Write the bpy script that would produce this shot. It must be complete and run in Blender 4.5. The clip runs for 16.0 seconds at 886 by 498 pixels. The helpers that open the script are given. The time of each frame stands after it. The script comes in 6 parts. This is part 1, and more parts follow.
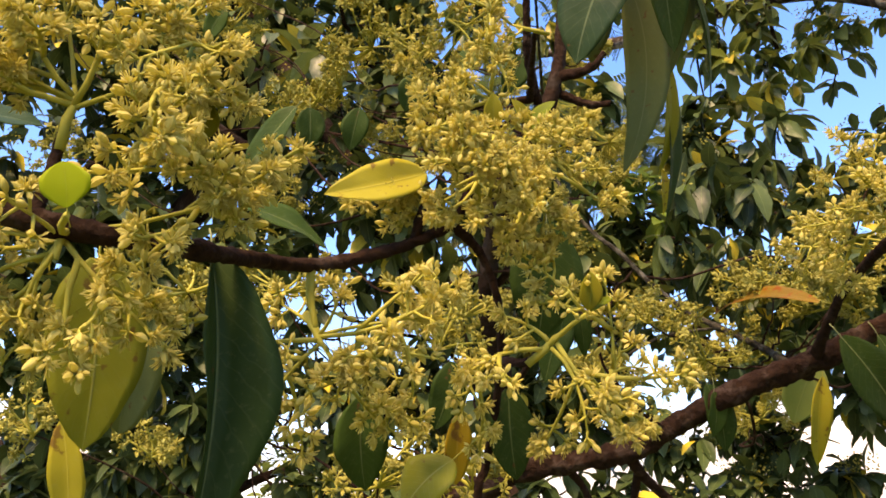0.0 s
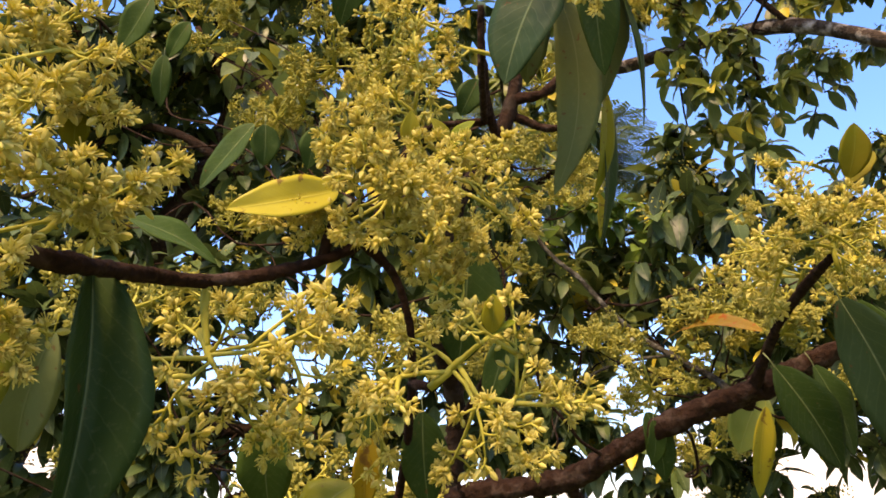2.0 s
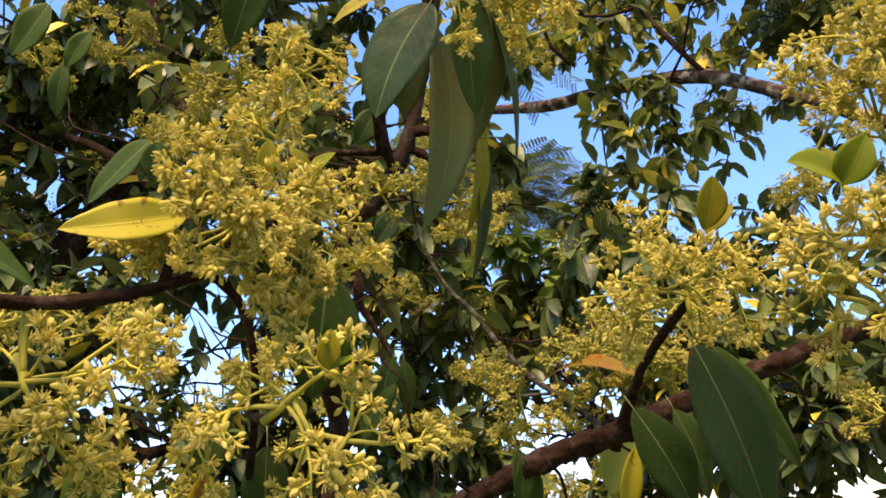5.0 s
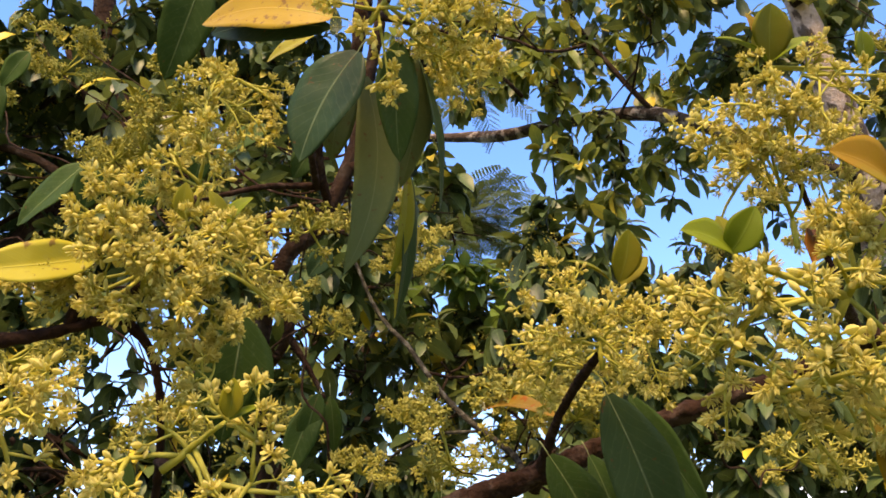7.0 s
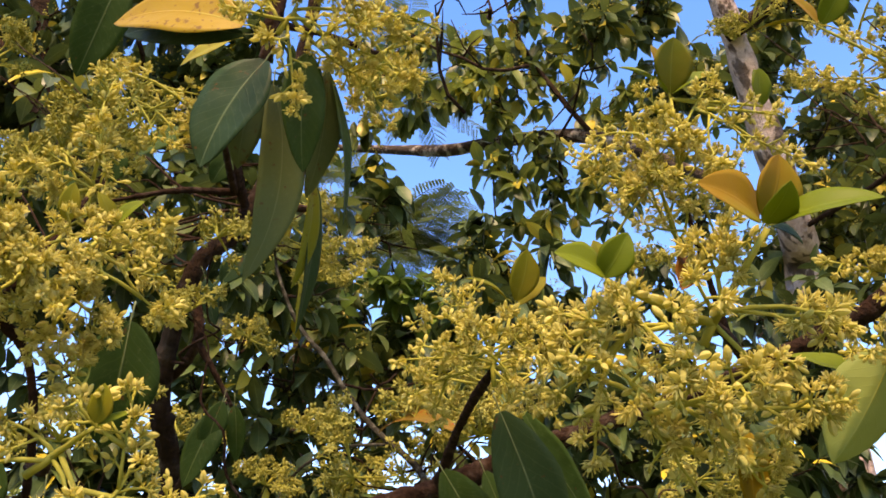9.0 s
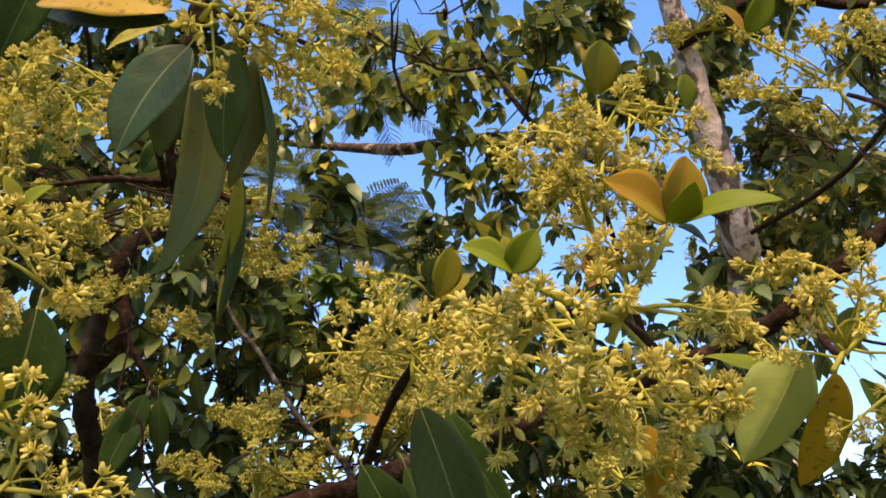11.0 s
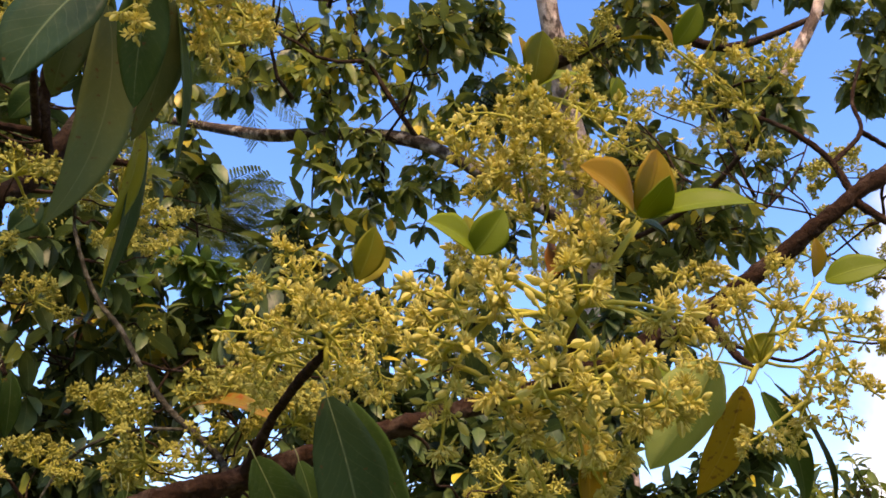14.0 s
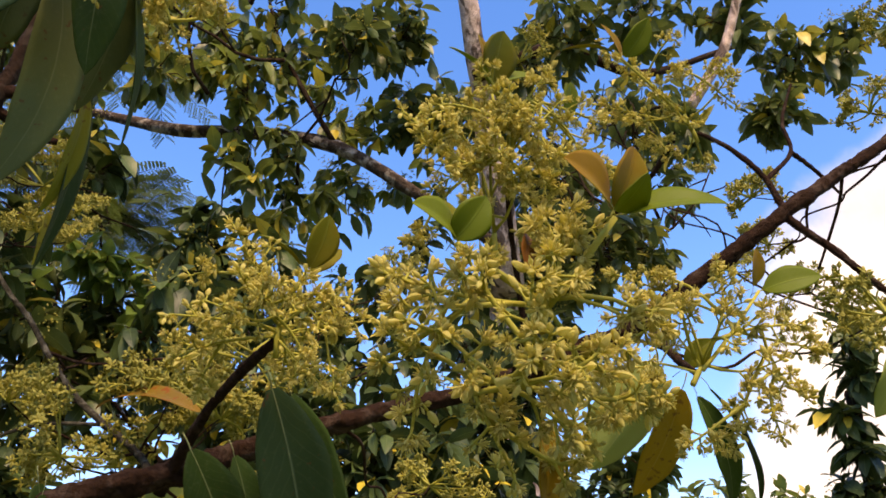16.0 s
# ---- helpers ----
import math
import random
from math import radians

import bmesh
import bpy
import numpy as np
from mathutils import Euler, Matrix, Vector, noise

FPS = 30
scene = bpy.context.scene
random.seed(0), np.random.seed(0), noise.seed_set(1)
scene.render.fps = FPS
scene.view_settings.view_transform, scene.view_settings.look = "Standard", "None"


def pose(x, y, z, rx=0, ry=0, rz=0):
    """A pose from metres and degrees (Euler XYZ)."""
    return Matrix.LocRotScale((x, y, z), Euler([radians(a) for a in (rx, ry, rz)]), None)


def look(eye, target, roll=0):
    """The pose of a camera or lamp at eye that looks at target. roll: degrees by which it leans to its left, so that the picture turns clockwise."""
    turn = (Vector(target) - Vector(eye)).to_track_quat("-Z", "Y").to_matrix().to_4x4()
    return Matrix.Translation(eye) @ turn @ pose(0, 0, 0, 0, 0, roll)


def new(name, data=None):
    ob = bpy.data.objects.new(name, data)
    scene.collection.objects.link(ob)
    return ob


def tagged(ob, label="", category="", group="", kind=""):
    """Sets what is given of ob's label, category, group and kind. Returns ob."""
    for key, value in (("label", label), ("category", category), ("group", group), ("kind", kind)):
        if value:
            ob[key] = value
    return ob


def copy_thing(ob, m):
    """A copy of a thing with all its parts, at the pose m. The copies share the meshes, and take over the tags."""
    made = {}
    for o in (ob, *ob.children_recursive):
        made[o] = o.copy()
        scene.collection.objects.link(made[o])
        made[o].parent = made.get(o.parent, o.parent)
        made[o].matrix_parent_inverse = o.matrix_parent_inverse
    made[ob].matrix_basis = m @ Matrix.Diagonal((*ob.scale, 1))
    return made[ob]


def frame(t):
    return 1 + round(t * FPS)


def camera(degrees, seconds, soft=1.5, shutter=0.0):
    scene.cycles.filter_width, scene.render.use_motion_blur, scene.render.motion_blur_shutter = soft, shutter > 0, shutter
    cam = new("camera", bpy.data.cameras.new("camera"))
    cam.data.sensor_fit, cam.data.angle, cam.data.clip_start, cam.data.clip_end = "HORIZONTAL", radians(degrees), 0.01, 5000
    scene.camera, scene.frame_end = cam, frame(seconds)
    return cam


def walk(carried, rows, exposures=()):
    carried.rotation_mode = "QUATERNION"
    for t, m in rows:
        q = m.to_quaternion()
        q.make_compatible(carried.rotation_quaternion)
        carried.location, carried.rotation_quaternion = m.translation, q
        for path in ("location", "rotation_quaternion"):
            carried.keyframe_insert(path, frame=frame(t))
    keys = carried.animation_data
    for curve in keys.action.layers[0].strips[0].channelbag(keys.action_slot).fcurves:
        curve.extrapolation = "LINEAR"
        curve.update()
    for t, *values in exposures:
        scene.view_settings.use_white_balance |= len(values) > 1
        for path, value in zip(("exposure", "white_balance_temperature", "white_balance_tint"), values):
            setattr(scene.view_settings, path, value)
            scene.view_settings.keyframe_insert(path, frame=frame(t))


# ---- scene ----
# The camera and its way
cam = camera(56.86, 16.0, soft=1.7)
PATH = [
    (0, (0.0001, -0.0001, 1.5506), (0.0042, 1.8540, 2.3004), -1.03),
    (0.5, (0.0126, -0.0008, 1.5537), (0.0158, 1.8478, 2.3172), -0.81),
    (1, (0.0279, 0.0017, 1.5540), (0.0326, 1.8444, 2.3315), -0.58),
    (1.5, (0.0375, 0.0058, 1.5528), (0.0514, 1.8424, 2.3445), -0.33),
    (2, (0.0430, 0.0085, 1.5520), (0.0695, 1.8407, 2.3534), -0.10),
    (2.5, (0.0509, 0.0122, 1.5514), (0.1020, 1.8394, 2.3630), 0.21),
    (3, (0.0601, 0.0156, 1.5521), (0.1416, 1.8372, 2.3736), 0.59),
    (3.5, (0.0664, 0.0131, 1.5537), (0.1797, 1.8289, 2.3845), 0.63),
    (4, (0.0724, 0.0103, 1.5553), (0.2155, 1.8196, 2.3955), 0.53),
    (6.5, (0.1003, -0.0023, 1.5633), (0.3765, 1.7612, 2.4653), 0.40),
    (7, (0.1047, -0.0083, 1.5672), (0.4092, 1.7439, 2.4819), 0.59),
    (7.5, (0.1110, -0.0113, 1.5666), (0.4461, 1.7280, 2.4953), 0.86),
    (8, (0.1203, -0.0141, 1.5664), (0.4889, 1.7136, 2.5040), 0.92),
    (8.5, (0.1276, -0.0175, 1.5648), (0.5303, 1.6998, 2.5075), 0.95),
    (9, (0.1326, -0.0188, 1.5665), (0.5674, 1.6899, 2.5107), 0.99),
    (11.5, (0.1601, -0.0226, 1.5641), (0.7368, 1.6420, 2.5108), 0.65),
    (12, (0.1642, -0.0225, 1.5678), (0.7879, 1.6250, 2.5149), 0.65),
    (12.5, (0.1646, -0.0144, 1.5670), (0.8419, 1.6122, 2.5135), 0.50),
    (13, (0.1511, 0.0000, 1.5682), (0.8890, 1.5989, 2.5165), 0.44),
    (13.5, (0.1360, 0.0140, 1.5679), (0.9353, 1.5822, 2.5177), 0.36),
    (14, (0.1238, 0.0278, 1.5694), (0.9899, 1.5598, 2.5196), 0.10),
    (14.5, (0.1124, 0.0364, 1.5681), (1.0388, 1.5297, 2.5229), -0.06),
    (15, (0.1004, 0.0449, 1.5610), (1.0803, 1.4985, 2.5237), -0.15),
    (15.5, (0.0987, 0.0498, 1.5605), (1.1185, 1.4723, 2.5283), -0.36),
    (16, (0.1023, 0.0546, 1.5625), (1.1551, 1.4497, 2.5347), -0.87),
]
EXPOSURES = [(0.0, 2.17, 10000, 27), (4.0, 2.17, 9900, 27), (9.0, 2.09, 9700, 26), (12.5, 1.99, 9450, 28), (14.0, 1.87, 9350, 27), (15.0, 1.64, 9000, 27), (16.0, 1.62, 9000, 25)]
walk(cam, [(t, look(eye, target, roll)) for t, eye, target, roll in PATH], EXPOSURES)

# Sky, clouds and sun
SUN_ELEVATION, SUN_TURN = 52.0, 205.0
world = bpy.data.worlds.new("sky")
scene.world = world
world.use_nodes = True
wn, wl = world.node_tree.nodes, world.node_tree.links
wn.clear()
w_out = wn.new("ShaderNodeOutputWorld")
w_sky = wn.new("ShaderNodeTexSky")
w_sky.sky_type, w_sky.sun_disc = "NISHITA", False
w_sky.sun_elevation, w_sky.sun_rotation = radians(SUN_ELEVATION), radians(SUN_TURN)
w_sky.air_density, w_sky.dust_density, w_sky.ozone_density = 1.0, 0.3, 3.5
w_back = wn.new("ShaderNodeBackground")
w_back.inputs["Strength"].default_value = 0.150
w_coord = wn.new("ShaderNodeTexCoord")
w_split = wn.new("ShaderNodeSeparateXYZ")
wl.new(w_coord.outputs["Generated"], w_split.inputs[0])
w_noise = wn.new("ShaderNodeTexNoise")
w_noise.inputs["Scale"].default_value, w_noise.inputs["Detail"].default_value, w_noise.inputs["Roughness"].default_value = 2.2, 7.0, 0.55
wl.new(w_coord.outputs["Generated"], w_noise.inputs["Vector"])
# cumulus banks stand low over the land and thin out upwards
w_low = wn.new("ShaderNodeMapRange")
w_low.inputs["From Min"].default_value, w_low.inputs["From Max"].default_value = 0.28, 0.11
w_low.inputs["To Min"].default_value, w_low.inputs["To Max"].default_value = -0.30, 0.16
wl.new(w_split.outputs["Z"], w_low.inputs["Value"])
# one tall bank to the east
w_east = wn.new("ShaderNodeVectorMath")
w_east.operation = "DOT_PRODUCT"
wl.new(w_coord.outputs["Generated"], w_east.inputs[0])
w_east.inputs[1].default_value = (0.945, 0.237, 0.226)
w_tall = wn.new("ShaderNodeMapRange")
w_tall.inputs["From Min"].default_value, w_tall.inputs["From Max"].default_value = 0.90, 0.978
w_tall.inputs["To Min"].default_value, w_tall.inputs["To Max"].default_value = -0.30, 0.20
wl.new(w_east.outputs["Value"], w_tall.inputs["Value"])
w_both = wn.new("ShaderNodeMath")
w_both.operation = "MAXIMUM"
wl.new(w_low.outputs[0], w_both.inputs[0])
wl.new(w_tall.outputs[0], w_both.inputs[1])
w_sum = wn.new("ShaderNodeMath")
wl.new(w_noise.outputs["Fac"], w_sum.inputs[0])
wl.new(w_both.outputs[0], w_sum.inputs[1])
w_mask = wn.new("ShaderNodeMapRange")
w_mask.interpolation_type = "SMOOTHSTEP"
w_mask.inputs["From Min"].default_value, w_mask.inputs["From Max"].default_value = 0.43, 0.61
wl.new(w_sum.outputs[0], w_mask.inputs["Value"])
w_mix = wn.new("ShaderNodeMix")
w_mix.data_type = "RGBA"
wl.new(w_mask.outputs[0], w_mix.inputs[0])
w_rich = wn.new("ShaderNodeHueSaturation")
w_rich.inputs["Hue"].default_value, w_rich.inputs["Saturation"].default_value = 0.508, 1.30
wl.new(w_sky.outputs[0], w_rich.inputs["Color"])
wl.new(w_rich.outputs[0], w_mix.inputs[6])
# grey-blue bellies and bright tops of the clouds
w_puff = wn.new("ShaderNodeTexNoise")
w_puff.inputs["Scale"].default_value, w_puff.inputs["Detail"].default_value, w_puff.inputs["Roughness"].default_value = 6.0, 6.0, 0.6
wl.new(w_coord.outputs["Generated"], w_puff.inputs["Vector"])
w_tone = wn.new("ShaderNodeMapRange")
w_tone.inputs["From Min"].default_value, w_tone.inputs["From Max"].default_value = 0.36, 0.62
wl.new(w_puff.outputs["Fac"], w_tone.inputs["Value"])
w_white = wn.new("ShaderNodeMix")
w_white.data_type = "RGBA"
wl.new(w_tone.outputs[0], w_white.inputs[0])
w_white.inputs[6].default_value = (2.1, 2.25, 2.5, 1)
w_white.inputs[7].default_value = (3.2, 3.27, 3.36, 1)
wl.new(w_white.outputs[2], w_mix.inputs[7])
wl.new(w_mix.outputs[2], w_back.inputs["Color"])
wl.new(w_back.outputs[0], w_out.inputs["Surface"])

sun = new("sun", bpy.data.lights.new("sun", "SUN"))
sun.data.energy, sun.data.angle, sun.data.color = 2.55, radians(20), (1.0, 0.87, 0.66)
_a, _e = radians(SUN_TURN), radians(SUN_ELEVATION)
sun.matrix_world = look((0, 0, 0), (-math.sin(_a) * math.cos(_e), -math.cos(_a) * math.cos(_e), -math.sin(_e)))


# Materials
def material(name):
    m = bpy.data.materials.new(name)
    m.use_nodes = True
    n, l = m.node_tree.nodes, m.node_tree.links
    return m, n, l, n["Principled BSDF"], n["Material Output"]


def math_node(n, l, op, a, b=None):
    k = n.new("ShaderNodeMath")
    k.operation = op
    for i, v in enumerate((a, b)):
        if v is None:
            continue
        if isinstance(v, (int, float)):
            k.inputs[i].default_value = v
        else:
            l.new(v, k.inputs[i])
    return k.outputs[0]


def noise_node(n, l, scale, detail=4.0, rough=0.55, coord="Object"):
    c = n.new("ShaderNodeTexCoord")
    k = n.new("ShaderNodeTexNoise")
    k.inputs["Scale"].default_value, k.inputs["Detail"].default_value, k.inputs["Roughness"].default_value = scale, detail, rough
    l.new(c.outputs[coord], k.inputs["Vector"])
    return k.outputs["Fac"]


def mix_color(n, l, fac, a, b):
    k = n.new("ShaderNodeMix")
    k.data_type = "RGBA"
    for i, v in ((0, fac), (6, a), (7, b)):
        if isinstance(v, tuple):
            k.inputs[i].default_value = (*v, 1)
        elif isinstance(v, float):
            k.inputs[i].default_value = v
        else:
            l.new(v, k.inputs[i])
    return k.outputs[2]


def ramp(n, l, fac, lo, hi):
    k = n.new("ShaderNodeMapRange")
    k.inputs["From Min"].default_value, k.inputs["From Max"].default_value = lo, hi
    l.new(fac, k.inputs["Value"])
    return k.outputs[0]


def bump(n, l, height, strength, distance, bsdf):
    k = n.new("ShaderNodeBump")
    k.inputs["Strength"].default_value, k.inputs["Distance"].default_value = strength, distance
    l.new(height, k.inputs["Height"])
    l.new(k.outputs[0], bsdf.inputs["Normal"])


def leaf_material(name, low, high, vein, island=False, gloss=0.38, glow=0.25, spots=0.0, spot_color=(0.10, 0.04, 0.015), veins=1.0, blush=None, aged=0.0, sheen=0.3, dusty=0.2):
    """A leaf blade: two tones by blotches and by leaf, pale midrib and side veins, light through the blade, brown spots."""
    m, n, l, b, out = material(name)
    uv = n.new("ShaderNodeUVMap")
    s = n.new("ShaderNodeSeparateXYZ")
    l.new(uv.outputs[0], s.inputs[0])
    across = math_node(n, l, "ABSOLUTE", math_node(n, l, "SUBTRACT", s.outputs[1], 0.5))
    if island:
        g = n.new("ShaderNodeNewGeometry")
        chance = g.outputs["Random Per Island"]
    else:
        g = n.new("ShaderNodeObjectInfo")
        chance = g.outputs["Random"]
    blotch = noise_node(n, l, 38.0, 5.0, 0.6)
    tone = math_node(n, l, "ADD", math_node(n, l, "MULTIPLY", chance, 0.7), math_node(n, l, "MULTIPLY", blotch, 0.6))
    color = mix_color(n, l, ramp(n, l, tone, 0.25, 0.95), low, high)
    if aged:
        color = mix_color(n, l, ramp(n, l, chance, 1.0 - aged, 1.005 - aged), color, (0.42, 0.33, 0.04))
    if blush:
        color = mix_color(n, l, math_node(n, l, "MULTIPLY", ramp(n, l, noise_node(n, l, 22.0, 2.0), 0.42, 0.62), 0.75), color, blush)
    # midrib and side veins that sweep towards the tip
    rib = ramp(n, l, across, 0.022, 0.006)
    sweep = math_node(n, l, "SUBTRACT", math_node(n, l, "MULTIPLY", s.outputs[0], 11.0), math_node(n, l, "MULTIPLY", across, 5.0))
    sweep = math_node(n, l, "ADD", sweep, math_node(n, l, "MULTIPLY", noise_node(n, l, 70.0, 2.0), 0.9))
    side = ramp(n, l, math_node(n, l, "ABSOLUTE", math_node(n, l, "SUBTRACT", math_node(n, l, "FRACT", sweep), 0.5)), 0.09, 0.0)
    line = math_node(n, l, "MAXIMUM", math_node(n, l, "MULTIPLY", rib, 0.8 * veins), math_node(n, l, "MULTIPLY", side, 0.11 * veins))
    color = mix_color(n, l, line, color, vein)
    # a film of dust and pale specks
    dust = ramp(n, l, noise_node(n, l, 300.0, 4.0, 0.7), 0.56, 0.80)
    color = mix_color(n, l, math_node(n, l, "MULTIPLY", dust, dusty), color, (0.26, 0.26, 0.15))
    if spots:
        dots = ramp(n, l, noise_node(n, l, 160.0, 3.0, 0.5), 0.72 - 0.09 * spots, 0.76 - 0.08 * spots)
        color = mix_color(n, l, math_node(n, l, "MULTIPLY", dots, 0.8), color, spot_color)
    l.new(color, b.inputs["Base Color"])
    b.inputs["Roughness"].default_value = gloss
    b.inputs["Specular IOR Level"].default_value = sheen
    l.new(math_node(n, l, "ADD", gloss - 0.06, math_node(n, l, "MULTIPLY", blotch, 0.2)), b.inputs["Roughness"])
    bump(n, l, math_node(n, l, "ADD", math_node(n, l, "MULTIPLY", line, 1.0), math_node(n, l, "ADD", math_node(n, l, "MULTIPLY", blotch, 0.5), math_node(n, l, "MULTIPLY", noise_node(n, l, 55.0, 1.0), 2.5))), 0.4, 0.0014, b)
    tr = n.new("ShaderNodeBsdfTranslucent")
    warm = mix_color(n, l, 0.5, color, tuple(min(1.0, 1.8 * v) for v in high))
    l.new(warm, tr.inputs["Color"])
    mx = n.new("ShaderNodeMixShader")
    mx.inputs[0].default_value = glow
    l.new(b.outputs[0], mx.inputs[1])
    l.new(tr.outputs[0], mx.inputs[2])
    l.new(mx.outputs[0], out.inputs["Surface"])
    return m


def petal_material(name, low, high, island=False, glow=0.3):
    m, n, l, b, out = material(name)
    g = n.new("ShaderNodeNewGeometry" if island else "ShaderNodeObjectInfo")
    chance = g.outputs["Random Per Island" if island else "Random"]
    tone = math_node(n, l, "ADD", math_node(n, l, "MULTIPLY", chance, 0.7), math_node(n, l, "MULTIPLY", noise_node(n, l, 420.0, 3.0), 0.5))
    color = mix_color(n, l, ramp(n, l, tone, 0.15, 1.0), low, high)
    l.new(color, b.inputs["Base Color"])
    b.inputs["Roughness"].default_value = 0.75
    b.inputs["Specular IOR Level"].default_value = 0.15
    bump(n, l, noise_node(n, l, 2500.0, 2.0), 0.25, 0.0004, b)
    tr = n.new("ShaderNodeBsdfTranslucent")
    l.new(color, tr.inputs["Color"])
    mx = n.new("ShaderNodeMixShader")
    mx.inputs[0].default_value = glow
    l.new(b.outputs[0], mx.inputs[1])
    l.new(tr.outputs[0], mx.inputs[2])
    l.new(mx.outputs[0], out.inputs["Surface"])
    return m


def bark_material(name, low, high, moss, scale=60.0, depth=0.003, stretch=1.0, edge=(0.52, 0.66)):
    m, n, l, b, out = material(name)
    fine, broad = noise_node(n, l, scale, 8.0, 0.65), noise_node(n, l, scale * 0.4, 4.0, 0.6)
    if stretch != 1.0:
        c, t, k = n.new("ShaderNodeTexCoord"), n.new("ShaderNodeMapping"), n.new("ShaderNodeTexNoise")
        t.inputs["Scale"].default_value = (1, 1, stretch)
        k.inputs["Scale"].default_value, k.inputs["Detail"].default_value = scale * 0.9, 6.0
        l.new(c.outputs["Object"], t.inputs["Vector"])
        l.new(t.outputs[0], k.inputs["Vector"])
        broad = k.outputs["Fac"]
    color = mix_color(n, l, ramp(n, l, fine, 0.3, 0.7), low, high)
    color = mix_color(n, l, math_node(n, l, "MULTIPLY", ramp(n, l, broad, edge[0], edge[1]), 0.8), color, moss)
    l.new(color, b.inputs["Base Color"])
    b.inputs["Roughness"].default_value = 0.95
    b.inputs["Specular IOR Level"].default_value = 0.06
    bump(n, l, math_node(n, l, "ADD", fine, broad), 1.0, depth, b)
    return m


LEAF_DARK = leaf_material("leaf_dark", (0.015, 0.034, 0.007), (0.031, 0.062, 0.012), (0.10, 0.13, 0.05), glow=0.12, gloss=0.5, spots=0.1, sheen=0.07, dusty=0.12)
LEAF_MID = leaf_material("leaf_mid", (0.013, 0.034, 0.013), (0.027, 0.054, 0.020), (0.10, 0.14, 0.07), glow=0.18, gloss=0.40, spots=0.4, sheen=0.09, dusty=0.08)
LEAF_OLIVE = leaf_material("leaf_olive", (0.115, 0.135, 0.013), (0.180, 0.190, 0.022), (0.24, 0.25, 0.08), glow=0.3, spots=0.8, sheen=0.12)
LEAF_YELLOW = leaf_material("leaf_yellow", (0.20, 0.190, 0.018), (0.31, 0.280, 0.032), (0.48, 0.42, 0.09), glow=0.3, spots=0.9, veins=0.6, sheen=0.12)
LEAF_AMBER = leaf_material("leaf_amber", (0.205, 0.130, 0.010), (0.285, 0.190, 0.016), (0.38, 0.25, 0.05), glow=0.3, spots=1.3, veins=0.6, sheen=0.12)
LEAF_RUST = leaf_material("leaf_rust", (0.21, 0.125, 0.018), (0.29, 0.190, 0.028), (0.38, 0.23, 0.06), glow=0.3, spots=1.6, spot_color=(0.28, 0.05, 0.01), veins=0.6, sheen=0.12)
LEAF_RUSSET = leaf_material("leaf_russet", (0.10, 0.034, 0.010), (0.17, 0.068, 0.014), (0.24, 0.12, 0.04), glow=0.3, spots=0.8, veins=0.5, sheen=0.08, dusty=0.05)
LEAF_YOUNG = leaf_material("leaf_young", (0.105, 0.120, 0.010), (0.160, 0.168, 0.014), (0.22, 0.24, 0.05), glow=0.4, gloss=0.5, veins=0.6, blush=(0.19, 0.125, 0.012), sheen=0.10, dusty=0.1)
LEAF_BACK = leaf_material("leaf_back", (0.074, 0.100, 0.036), (0.108, 0.136, 0.050), (0.15, 0.18, 0.08), glow=0.25, gloss=0.6, spots=0.6, sheen=0.12)
LEAF_BRONZE = leaf_material("leaf_bronze", (0.15, 0.085, 0.009), (0.21, 0.125, 0.012), (0.24, 0.17, 0.04), glow=0.35, gloss=0.5, veins=0.6, blush=(0.16, 0.17, 0.014), sheen=0.08, dusty=0.1)
LEAF_FRESH = leaf_material("leaf_fresh", (0.085, 0.125, 0.008), (0.13, 0.17, 0.012), (0.21, 0.28, 0.05), glow=0.4, gloss=0.45, veins=0.6, sheen=0.12, dusty=0.1)
LEAF_PALE = leaf_material("leaf_pale", (0.17, 0.215, 0.048), (0.25, 0.29, 0.080), (0.27, 0.31, 0.09), glow=0.18, gloss=0.5, sheen=0.15)
# crown leaves darkened to near black: shade inside the crowns put into the colour
CROWN_SHADED = (leaf_material("crown_dark", (0.010, 0.022, 0.008), (0.052, 0.081, 0.023), (0.10, 0.14, 0.05), island=True, glow=0.15, aged=0.05, sheen=0.18), leaf_material("crown_shaded_single", (0.010, 0.022, 0.008), (0.052, 0.081, 0.023), (0.10, 0.14, 0.05), glow=0.15, aged=0.05, sheen=0.18))
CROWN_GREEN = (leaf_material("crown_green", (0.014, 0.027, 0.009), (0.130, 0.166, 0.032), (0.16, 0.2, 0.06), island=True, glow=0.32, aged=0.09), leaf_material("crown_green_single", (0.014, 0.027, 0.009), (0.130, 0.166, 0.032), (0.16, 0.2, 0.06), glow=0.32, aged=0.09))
CROWN_FEATHER = leaf_material("crown_feather", (0.038, 0.064, 0.014), (0.105, 0.145, 0.032), (0.12, 0.15, 0.05), island=True, glow=0.25)
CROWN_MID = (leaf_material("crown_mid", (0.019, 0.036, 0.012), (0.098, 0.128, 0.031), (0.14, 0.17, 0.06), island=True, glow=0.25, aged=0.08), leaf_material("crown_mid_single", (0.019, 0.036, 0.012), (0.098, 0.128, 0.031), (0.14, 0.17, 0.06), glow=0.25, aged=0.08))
# brighter crown leaves: the sun on one clump is painted into their green
CROWN_SUNLIT = (leaf_material("crown_lime", (0.026, 0.056, 0.012), (0.115, 0.180, 0.034), (0.16, 0.24, 0.07), island=True, glow=0.45), leaf_material("crown_sunlit_single", (0.026, 0.056, 0.012), (0.115, 0.180, 0.034), (0.16, 0.24, 0.07), glow=0.45))
